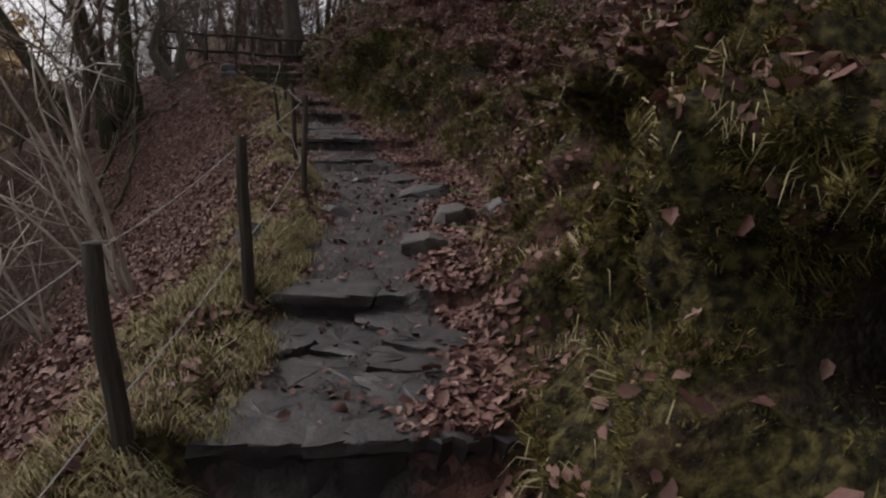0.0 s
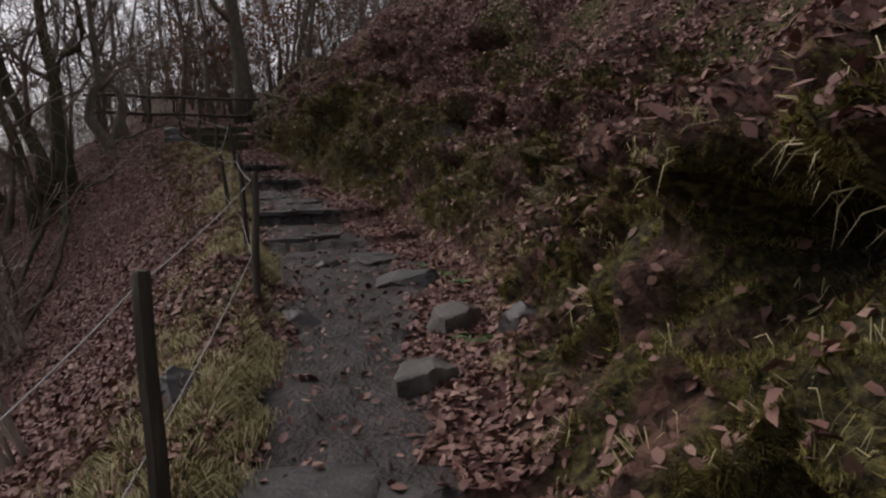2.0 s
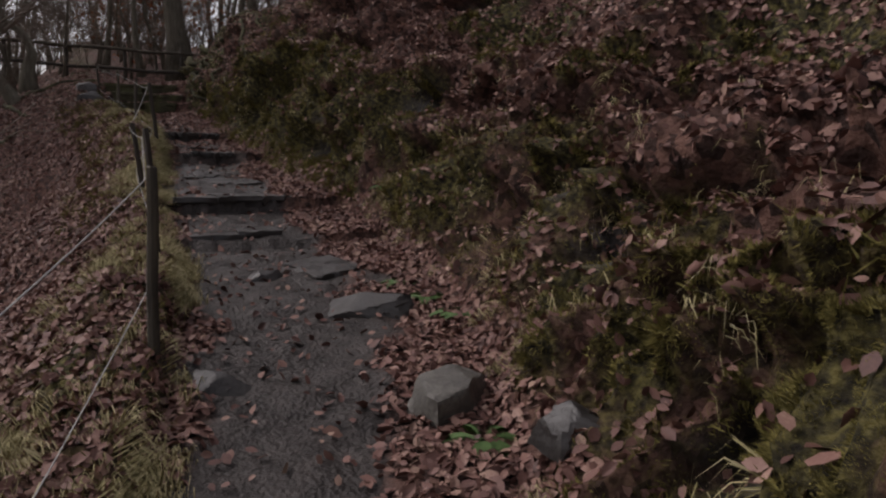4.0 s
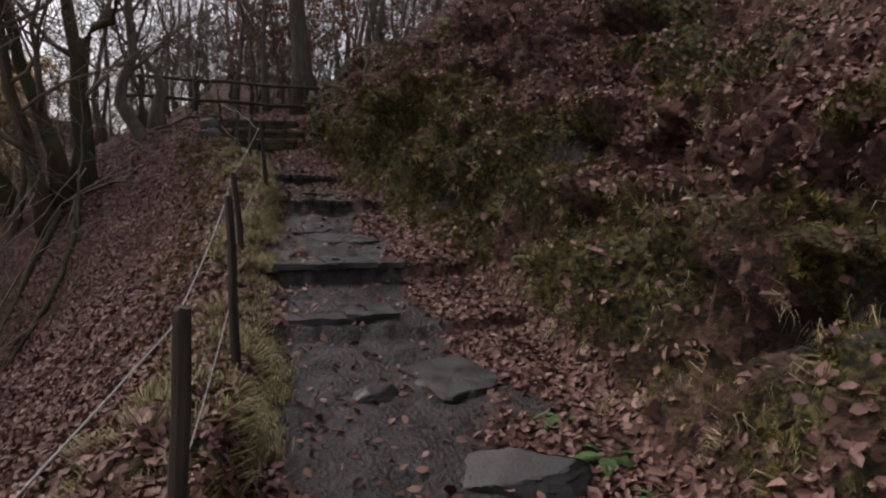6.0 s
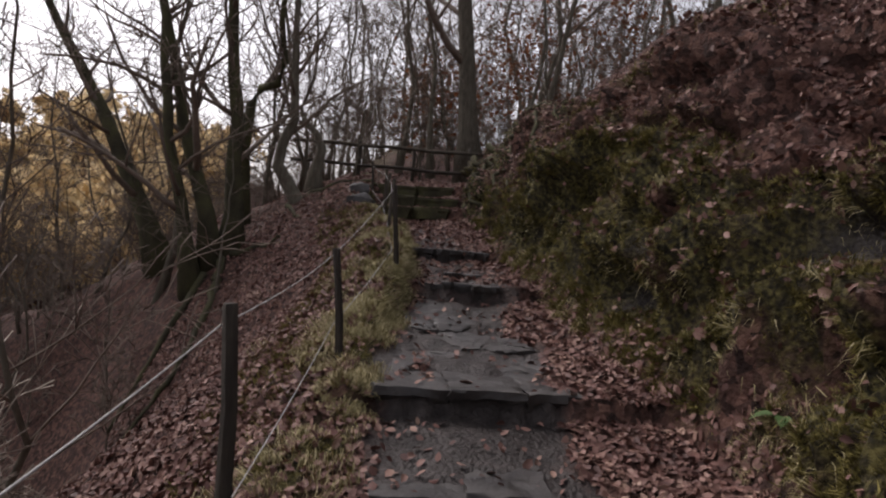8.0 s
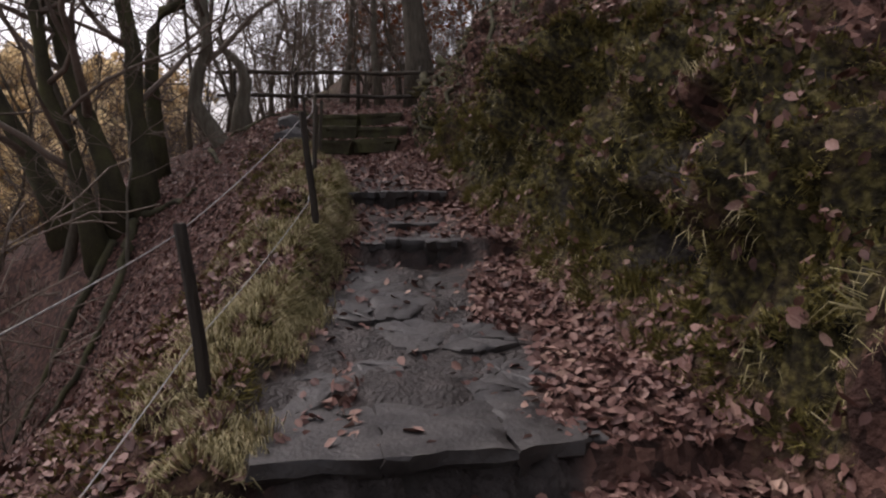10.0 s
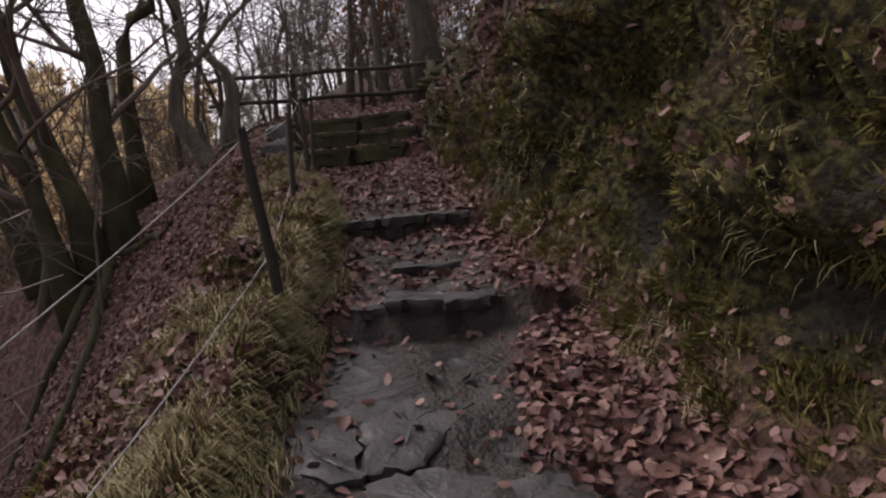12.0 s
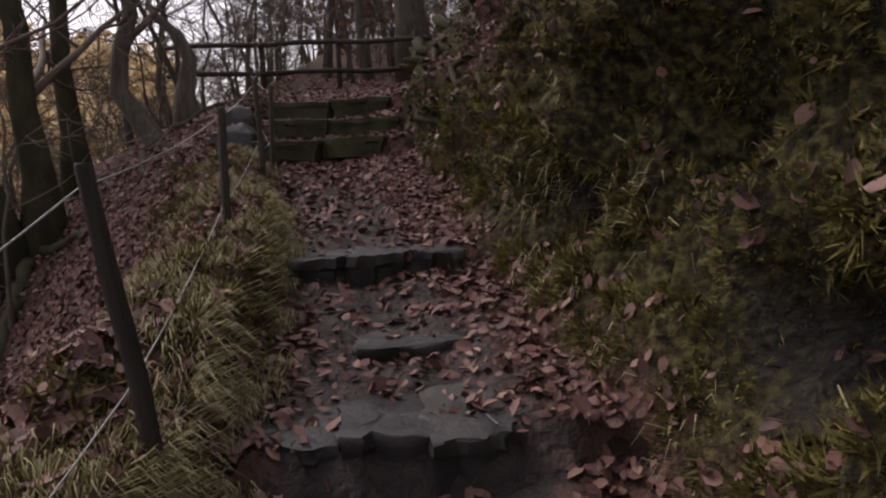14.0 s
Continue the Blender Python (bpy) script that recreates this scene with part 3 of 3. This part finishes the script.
def tree(name, seed, height, radius, lean=(0, 0), bend=.12, limbs=9, depth=2, mat=None, low=.35, label="", trunk_path=None, forks=4):
    r = np.random.default_rng(seed)
    top = tagged(new(name), label, "tree", "bare trees of the wood")
    n = 10
    if trunk_path is None:
        pts = [np.array((0, 0, -.3))]
        drift = np.zeros(2)
        for k in range(1, n + 1):
            drift = drift + r.normal(size=2) * bend * height / 60
            t = k / n
            pts.append(np.array((lean[0] * height * t + drift[0], lean[1] * height * t + drift[1], height * t)))
    else:
        pts = [np.array(q, float) for q in trunk_path]
        n = len(pts) - 1
    taper = radius * np.linspace(1, .25, n + 1)
    taper[0] *= 2.0
    taper[1] *= 1.15
    trunk, crown, twigs = Soup(), Soup(), Soup()
    trunk.add(pts, taper, 9)
    for k in range(limbs):
        t = low + (1 - low) * (k + r.uniform(0, 1)) / limbs
        i = min(int(t * n), n - 1)
        at = pts[i] + (pts[i + 1] - pts[i]) * (t * n - i)
        a = r.uniform(0, 2 * math.pi)
        way = np.array((math.cos(a), math.sin(a), r.uniform(.35, 1.1)))
        grow(crown, twigs, r, at, way / np.linalg.norm(way), height * (1.15 - t) * r.uniform(.28, .5), taper[i] * r.uniform(.3, .5), depth, .13, forks=forks, least=.0075)
    part("trunk", trunk.mesh("trunk", mat or BARK), top)
    if limbs:
        crown.v, crown.f = crown.v + twigs.v, crown.f + [tuple(i + crown.n for i in q) for q in twigs.f]
        part("crown", crown.mesh("crown", mat if mat is PALE_BARK else TWIG), top, "bare brown twigs")
    return top


kinds = []
for k in range(7):
    kinds.append(tree("bare_tree", 200 + k, 9 + 1.2 * k, .045 + .009 * k, (rng.uniform(-.06, .0), rng.uniform(-.03, .03)), .9, 11, 3, BARK, .2, "slender bare winter tree with grey-brown bark in the wood", forks=3))
saplings = []
for k in range(4):
    saplings.append(tree("bare_sapling", 300 + k, 4 + .9 * k, .028 + .006 * k, (rng.uniform(-.15, .05), rng.uniform(-.05, .05)), 1.4, 12, 2, BARK, .08, "thin bare sapling among the trees of the wood", forks=3))


def copy_scaled(kind, x, y, scale, turn):
    ob = copy_thing(kind, Matrix.Identity(4))
    ob.matrix_basis = pose(x, y, on_ground(x, y), 0, 0, turn) @ Matrix.Scale(scale, 4)
    return ob


for ob in kinds + saplings:
    ob.matrix_basis = pose(-14 - 2 * kinds.index(ob) if ob in kinds else -9 - 1.5 * saplings.index(ob), 21 if ob in kinds else 25, on_ground(-14 - 2 * kinds.index(ob) if ob in kinds else -9 - 1.5 * saplings.index(ob), 21 if ob in kinds else 25))
count = 0
while count < 180:
    a, dist = rng.triangular(-58, -4, 20), 20 + 50 * rng.random() ** 1.2
    x, y = dist * math.sin(radians(a)), 4 + dist * math.cos(radians(a))
    if x > RIGHT(y) + 12 or (y < 23.5 and LEFT(y) - .6 < x < RIGHT(y) + .5) or y < 15 or (x < -5 and y < 26 and rng.random() < .6) or (a < -22 and rng.random() < .55) or (abs(x + 3) < 5 and y < 24):
        continue
    small = rng.random() < .72
    copy_scaled(saplings[int(rng.integers(4))] if small else kinds[int(rng.integers(7))], x, y, rng.uniform(.8, 1.35), rng.uniform(0, 360))
    count += 1
for _ in range(60):
    x, y = rng.uniform(-17, -3.6), rng.uniform(3, 25)
    if x > -4.6 and y > 12:
        continue
    copy_scaled(saplings[int(rng.integers(4))] if rng.random() < .8 else kinds[int(rng.integers(4))], x, y, rng.uniform(.7, 1.1), rng.uniform(0, 360))


# low brush on the valley side and under the trees at the head
brush = [tree("brushwood", 350 + k, 2.0 + .35 * k, .016, (-.1, 0), 1.5, 22, 2, BARK, .02, "low tangle of bare brushwood among the trees", forks=3) for k in range(3)]
for k, ob in enumerate(brush):
    ob.matrix_basis = pose(-6 - k, 11 + k, on_ground(-6 - k, 11 + k))
for _ in range(105):
    x, y = rng.uniform(-13, -1.6), rng.uniform(5, 24)
    if x > LEFT(y) - 3.0 or (x > -5 and y > 13.5):
        continue
    copy_scaled(brush[int(rng.integers(3))], x, y, rng.uniform(.6, 1.25), rng.uniform(0, 360))
for _ in range(65):
    x, y = rng.uniform(-15, 7), rng.uniform(26, 40)
    copy_scaled(brush[int(rng.integers(3))], x, y, rng.uniform(.8, 1.35), rng.uniform(0, 360))


# trees that stand near the path
def standing(ob, x, y, turn=0):
    ob.matrix_basis = pose(x, y, on_ground(x, y), 0, 0, turn)


OLD = "mossy old tree leaning over the drop beside the path"
standing(tree("mossy_tree", 401, 8, .13, (-.25, .02), .6, 15, 3, MOSSY_BARK, .12, OLD, forks=3), -5.35, 16.6)
standing(tree("mossy_tree", 402, 8.5, .15, (-.19, .0), .6, 15, 3, MOSSY_BARK, .12, OLD, forks=3), -5.25, 17.0)
standing(tree("mossy_tree", 403, 8.5, .17, (-.11, .03), .6, 15, 3, MOSSY_BARK, .14, OLD, forks=3), -5.05, 17.25)
standing(tree("mossy_tree", 404, 7, .2, (-.62, .0), .5, 12, 3, MOSSY_BARK, .15, "thick mossy trunk leaning far out over the valley", forks=3), -6.9, 18.0)
standing(tree("twisted_tree", 405, 9, .15, limbs=9, mat=MOSSY_BARK, low=.4, label="twisted bare tree with a bent trunk", trunk_path=((0, 0, -.4), (.0, 0, .8), (-.04, 0, 1.7), (.05, 0, 2.6), (.25, 0, 2.95), (.62, 0, 3.05), (.75, 0, 3.5), (.6, 0, 4.4), (.7, 0, 6.5), (.6, 0, 8.5)), depth=3, forks=3), -5.85, 19.0)
standing(tree("twisted_tree", 406, 9, .16, limbs=9, mat=BARK, low=.4, label="twisted bare tree with a curved foot", trunk_path=((.3, 0, -.4), (.05, 0, .1), (-.42, 0, .8), (-.35, 0, 1.3), (-.12, 0, 1.8), (-.2, 0, 2.8), (-.25, 0, 3.8), (-.3, 0, 6), (-.5, 0, 9)), depth=3, forks=3), -4.7, 19.1)
standing(tree("broken_tree", 408, 2, .16, limbs=0, mat=BARK, label="broken tree stump ending in a bent limb", trunk_path=((.0, 0, -.4), (-.05, 0, .4), (.08, 0, .9), (-.05, 0, 1.25), (-.38, 0, 1.55), (-.5, 0, 1.75))), -4.6, 20.0)
standing(tree("pale_tree", 407, 13, .29, (-.15, .02), .3, 14, 3, BARK, .25, "tall pale-barked tree at the head of the path", forks=3), -1.75, 24.0)
standing(tree("bare_tree", 409, 11, .09, (-.05, .02), .8, 12, 3, BARK, .2, "slender bare winter tree with grey-brown bark in the wood", forks=3), -3.2, 25.5)
standing(tree("bare_tree", 410, 11, .08, (.08, .02), .8, 12, 3, BARK, .2, "slender bare winter tree with grey-brown bark in the wood", forks=3), .2, 23.5)

# roots that creep over the banks
def creeping_root(pts, radius, seed, label, mat):
    q = np.random.default_rng(seed)
    s = Soup()
    line = np.array(pts, float)
    tt = np.linspace(0, len(line) - 1, 5 * len(line))
    xs, ys = np.interp(tt, range(len(line)), line[:, 0]), np.interp(tt, range(len(line)), line[:, 1])
    xs, ys = xs + q.normal(size=len(tt)) * .03, ys + q.normal(size=len(tt)) * .03
    gx_, gy_, gz_ = surface(xs, ys)
    s.add(np.stack([gx_, gy_, gz_ + radius * .45], -1), radius * np.linspace(1, .35, len(tt)) * q.uniform(.85, 1.15, len(tt)), 7)
    tagged(new("tree_root", s.mesh("tree_root", mat)), label, "root", "roots creeping over the banks")


for k, line in enumerate((((-.6, 19.2), (-.5, 18.2), (-.35, 17.2), (-.2, 16.3)), ((-.3, 19.3), (-.1, 18.2), (.1, 17.1), (.3, 16.1)), ((-.5, 18.6), (-.75, 17.6), (-.6, 16.9)), ((0, 19), (.35, 17.8), (.6, 16.6), (.9, 15.8)), ((.3, 18.6), (.8, 17.2), (1.2, 16)), ((-.2, 18.4), (.0, 17.6), (-.05, 16.8)))):
    creeping_root(line, .07 - .006 * k, 50 + k, "dark gnarled tree root creeping down the mossy bank", MOSSY_BARK)
for k, line in enumerate((((-5.0, 16.9), (-4.6, 15.9), (-4.5, 15.0), (-4.9, 14.2)), ((-5.2, 16.7), (-5.3, 15.8), (-5.6, 14.9)), ((-4.9, 17.1), (-4.1, 16.6), (-3.6, 16.2)), ((-4.4, 19.0), (-3.6, 18.4), (-2.9, 18.2), (-2.4, 18.2)), ((-4.8, 19), (-4.2, 18), (-3.7, 17.2)))):
    creeping_root(line, .085 - .008 * k, 70 + k, "moss-covered tree root creeping down the drop", MOSSY_BARK)

# dead branches lying on the bank
for k, (x, y, a) in enumerate(((5.2, 10.2, 150), (5.6, 11.6, 170))):
    limb, twig = Soup(), Soup()
    q = np.random.default_rng(90 + k)
    way = np.array((math.cos(radians(a)), math.sin(radians(a)), .12))
    grow(limb, twig, q, (0, 0, .12), way, 1.2, .012, 2, .1, -.1, 3)
    limb.v, limb.f = limb.v + twig.v, limb.f + [tuple(i + limb.n for i in f) for f in twig.f]
    ob = tagged(new("dead_branch", limb.mesh("dead_branch", PALE_BARK)), "bare dead branch lying across the leafy bank", "branch", "dead branches on the bank")
    ob.matrix_world = pose(x, y, on_ground(x, y), 0, 0, 0)


# far trees in autumn leaf across the valley
def leafy_tree(seed, height):
    q = np.random.default_rng(seed)
    top = tagged(new("autumn_tree"), "distant tree in yellow-brown autumn leaf across the valley", "tree", "far trees across the valley")
    s = Soup()
    s.add([(0, 0, -.5), (.1, 0, height * .4), (0, .1, height * .8)], (.3, .22, .08), 7)
    part("trunk", s.mesh("trunk", BARK), top)
    m = 1000
    c = q.normal(size=(22, 3)) * np.array((.2, .2, .22)) * height + np.array((0, 0, height * .62))
    p = c[q.integers(22, size=m)] + q.normal(size=(m, 3)) * height * .065
    u = q.normal(size=(m, 2, 3)) * .3
    v = np.stack([p + u[:, 0], p + u[:, 1], p - u[:, 0], p - u[:, 1]], 1).reshape(-1, 3)
    f = (np.arange(m)[:, None, None] * 4 + np.array(((0, 1, 2), (0, 2, 3)))[None]).reshape(-1, 3)
    part("crown", big_mesh("crown", v, f, AUTUMN), top)
    return top


def beech(x, y, seed, height):
    q = np.random.default_rng(seed)
    top = tree("young_beech", seed, height, .04, (q.uniform(-.1, .1), 0), .8, 10, 2, BARK, .15, "young beech still holding its russet leaves in the wood", forks=3)
    m = 900
    p = q.normal(size=(m, 3)) * np.array((.2, .2, .24)) * height + np.array((0, 0, height * .6))
    u = q.normal(size=(m, 2, 3)) * .045
    v = np.stack([p + u[:, 0], p + u[:, 1], p - u[:, 0], p - u[:, 1]], 1).reshape(-1, 3)
    part("foliage", big_mesh("foliage", v, (np.arange(m)[:, None, None] * 4 + np.array(((0, 1, 2), (0, 2, 3)))[None]).reshape(-1, 3), RUSSET), top, "russet dead leaves")
    standing(top, x, y)


for k, (x, y, h) in enumerate(((-3.4, 29, 4.5), (-1.2, 31, 5), (.6, 33, 5), (2.2, 30, 4.5), (-5.5, 33, 4), (-2.4, 36, 6))):
    beech(x, y, 700 + k, h)


far_kinds = [leafy_tree(500 + k, 9 + k) for k in range(3)]
for k, ob in enumerate(far_kinds):
    standing(ob, -78 - 6 * k, 60 + 5 * k)
for _ in range(120):
    a, dist = rng.uniform(-66, -28), rng.uniform(70, 150)
    copy_scaled(far_kinds[int(rng.integers(3))], dist * math.sin(radians(a)), 5 + dist * math.cos(radians(a)), rng.uniform(.7, 1.1), rng.uniform(0, 360))

# pale shoots over the drop
def shoots(x, y, seed, count_, height, label):
    r = np.random.default_rng(seed)
    top = tagged(new("hazel_bush"), label, "bush", "pale bare bushes on the drop")
    for _ in range(count_):
        limb, twig = Soup(), Soup()
        a = r.uniform(0, 2 * math.pi)
        way = np.array((math.cos(a) * .3 - .42, math.sin(a) * .35, 1.0))
        grow(limb, twig, r, (r.uniform(-.15, .15), r.uniform(-.15, .15), -.1), way / np.linalg.norm(way), height * r.uniform(.7, 1.1), .03 * r.uniform(.6, 1.2), 2, .1, .12, forks=2, least=.006)
        for sprig in limb.v + twig.v:
            sprig[:, 0] = np.where(sprig[:, 0] > .1, .1 + (sprig[:, 0] - .1) * .12, sprig[:, 0])
        part("stem", limb.mesh("stem", PALE_BARK), top)
        part("twig_spray", twig.mesh("twig_spray", PALE_BARK), top)
    standing(top, x, y)


shoots(-.62, 5.0, 1, 7, 2.3, "bare pale-stemmed hazel bush growing from the drop")
shoots(-1.5, 4.2, 2, 6, 2.6, "bare pale-stemmed hazel bush growing from the drop")
shoots(-2.6, 7.5, 3, 5, 2.4, "bare pale-stemmed hazel bush growing from the drop")
shoots(-3.2, 10.5, 4, 5, 2.2, "bare pale-stemmed hazel bush growing from the drop")

# ---- leaf litter, moss and grass ----
def leaves(p, nor, size, r):
    n = len(p)
    nor = nor + r.normal(size=(n, 3)) * .5
    nor /= np.linalg.norm(nor, axis=1, keepdims=True)
    t = np.cross(nor, r.normal(size=(n, 3)))
    t /= np.linalg.norm(t, axis=1, keepdims=True)
    s = np.cross(nor, t)
    outline = np.array(((-.5, 0), (-.2, .30), (.18, .27), (.5, 0), (.18, -.27), (-.2, -.30)))
    curl = r.uniform(-.1, .42, (n, 1))
    bend = r.uniform(-.3, .35, (n, 1))
    lift = p + nor * .006 + np.array((0, 0, 1)) * r.uniform(.0, .02, (n, 1))
    v = np.empty((n, 6, 3))
    for k, (a, b) in enumerate(outline):
        rise = curl * abs(b) * 1.6 + bend * (a * a)
        v[:, k] = lift + size[:, None] * (a * t + b * s * (1 - .3 * np.abs(curl)) + rise * nor)
    f = np.array(((0, 2, 1), (0, 3, 2), (0, 4, 3), (0, 5, 4)))
    tri = (np.arange(n)[:, None, None] * 6 + f[None]).reshape(-1, 3)
    return v.reshape(-1, 3), tri


r = np.random.default_rng(11)
n = 430000
x, y = r.uniform(-5.5, 7.5, n), 18.5 - 20.5 * r.random(n) ** .85
d, e = x - RIGHT(y), LEFT(y) - x
patch = fbm(x * 1.5, y * 1.5, 0 * x + 2, 3)
keep = (1 - .95 * mud_cover(x, y)) * (1 - np.where(e > 0, .25, .35) * moss_cover(x, y)) * (.75 + .5 * patch)
keep *= np.where(np.maximum(d, e) > 2.5, .55, 1)
x, y = np.r_[x, r.uniform(-8, 3, 26000)], np.r_[y, r.uniform(18.3, 27, 26000)]
keep = np.r_[keep, np.full(26000, .8)]
n = len(x)
ok = r.random(n) < keep
x, y = x[ok], y[ok]
p, nor = frame_at(x, y)
ok = r.random(len(x)) < smooth(.05, .35, nor[:, 2])
p, nor = p[ok], nor[ok]
size = r.uniform(.034, .074, len(p)) * np.where(r.random(len(p)) < .07, 1.5, 1)
lv, lt = leaves(p, nor, size, r)
tagged(new("leaf_litter", big_mesh("leaf_litter", lv, lt, LEAF)), "brown and russet fallen beech leaves lying over the path and banks", "leaves", kind="stuff")


def blades(x, y, length, width, r, up, droop, mat, name):
    n = len(x)
    p, nor = frame_at(x, y)
    a = r.uniform(0, 2 * math.pi, n)
    away = np.stack([np.cos(a), np.sin(a), 0 * a], -1) * r.uniform(.2, 1, (n, 1)) + nor * np.array((1, 1, 0)) * .9
    way = nor * up + np.array((0, 0, .3)) + away * .5
    way /= np.linalg.norm(way, axis=1, keepdims=True)
    side = np.cross(way, r.normal(size=(n, 3)))
    side /= np.linalg.norm(side, axis=1, keepdims=True)
    L, W = length[:, None], width[:, None]
    m = p + way * L * .55
    tip = m + (way * .35 + away * .35 - np.array((0, 0, 1)) * droop) * L * .6
    v = np.stack([p - side * W - nor * .01, p + side * W - nor * .01, m - side * W * .8, m + side * W * .8, tip], 1)
    f = np.array(((0, 1, 3), (0, 3, 2), (2, 3, 4)))
    tri = (np.arange(n)[:, None, None] * 5 + f[None]).reshape(-1, 3)
    return big_mesh(name, v.reshape(-1, 3), tri, mat)


# moss fur on the bank and the verge
n = 1250000
y = 16.5 - 17.7 * r.random(n)
x = RIGHT(y) + 1.9 * r.random(n) ** 2.0
ok = r.random(n) < moss_cover(x, y) * np.clip(.65 + .8 * fbm(x * 5, y * 5, 0 * x + 4, 2), 0, 1)
x, y = x[ok], y[ok]
ny_ = r.uniform(-.6, 4.2, 520000)
nx_ = RIGHT(ny_) + 1.5 * r.random(520000) ** 1.3
ok = r.random(520000) < moss_cover(nx_, ny_) * np.clip(.8 + .7 * fbm(nx_ * 5, ny_ * 5, 0 * nx_ + 4, 2), 0, 1)
x, y = np.r_[x, nx_[ok]], np.r_[y, ny_[ok]]
x, y = np.r_[x, LEFT(y[::4]) - 1.1 * r.random(len(y[::4]))], np.r_[y, y[::4]]
n = len(x)
p, nor = frame_at(x, y)
way = nor + r.normal(size=(n, 3)) * .8
side = np.cross(nor, r.normal(size=(n, 3)))
side /= np.linalg.norm(side, axis=1, keepdims=True)
cushion = np.clip(.55 + 1.0 * fbm(p[:, 0] * 9, p[:, 1] * 9, p[:, 2] * 9, 2), .06, 1.7)[:, None]
fine = (1 - .3 * smooth(4.5, 3, y) + .4 * smooth(8, 11, y))[:, None]
long_, wide = r.uniform(.012, .030, (n, 1)) * fine * cushion, r.uniform(.0028, .0062, (n, 1)) * fine * np.minimum(cushion + .3, 1)
v = np.stack([p - side * wide - nor * .006, p + side * wide - nor * .006, p + way * long_], 1).reshape(-1, 3)
tagged(new("moss", big_mesh("moss", v, np.arange(3 * n).reshape(-1, 3), MOSS)), "thick green moss covering the rocky bank", "moss", kind="stuff")


def tufts(count_, where, length, name, label, mat, droop, seed, per=26):
    q = np.random.default_rng(seed)
    cx, cy = where(q, count_)
    x = np.repeat(cx, per) + q.normal(size=count_ * per) * .035
    y = np.repeat(cy, per) + q.normal(size=count_ * per) * .035
    size = np.repeat(q.uniform(.6, 1.25, count_), per) * q.uniform(.5, 1, count_ * per) * length
    tagged(new(name, blades(x, y, size, q.uniform(.0016, .0032, len(x)), q, .9, droop, mat, name)), label, "grass", kind="stuff")


def on_verge(q, k):
    y = q.uniform(-1.5, 16.5, 6 * k)
    x = LEFT(y) - np.abs(q.normal(size=6 * k)) * .36 + .07
    best = np.argsort(-(fbm(x * 2.5, y * 2.5, 0 * x + 31, 2) + .6 * q.normal(size=6 * k)))[:k]
    return x[best], y[best]


def on_bank(q, k):
    y = q.uniform(-1, 14, k)
    return RIGHT(y) + np.abs(q.normal(size=k)) * .55 + .05, y


tufts(1700, on_verge, .165, "verge_grass", "pale yellow winter grass along the edge of the drop", GRASS, .75, 21)
tufts(170, on_bank, .17, "bank_grass", "tufts of dead grass hanging from the mossy bank", GRASS, .95, 22)


# ---- ferns ----
def fern(x, y, seed, size):
    q = np.random.default_rng(seed)
    top = tagged(new("fern"), "small green fern growing at the foot of the mossy bank", "fern", "ferns along the bank")
    for k in range(6):
        a = 2 * math.pi * k / 6 + q.uniform(-.3, .3)
        way = np.array((math.cos(a), math.sin(a), 0))
        across = np.array((-way[1], way[0], 0))
        v, f = [], []
        for m in range(14):
            t = (m + 1) / 14
            mid = way * size * t + np.array((0, 0, size * (.75 * t - .8 * t * t)))
            reach = size * .24 * math.sin(math.pi * min(1, .15 + .85 * t)) + .004
            for sgn in (1, -1):
                i = len(v)
                v += [mid, mid + across * sgn * reach * .6 + way * .012 + np.array((0, 0, .004)), mid + across * sgn * reach + way * .03 - np.array((0, 0, .01)), mid + way * .022]
                f.append((i, i + 1, i + 2, i + 3))
        part("frond", mesh_of("frond", v, f, FERN), top)
    standing(top, x, y)


for k, (x, y) in enumerate(((2.45, 9.35), (2.42, 6.75), (2.55, 6.3), (2.3, 7.2), (2.25, 4.6))):
    fern(x, y, 600 + k, .16 + .02 * (k % 3))
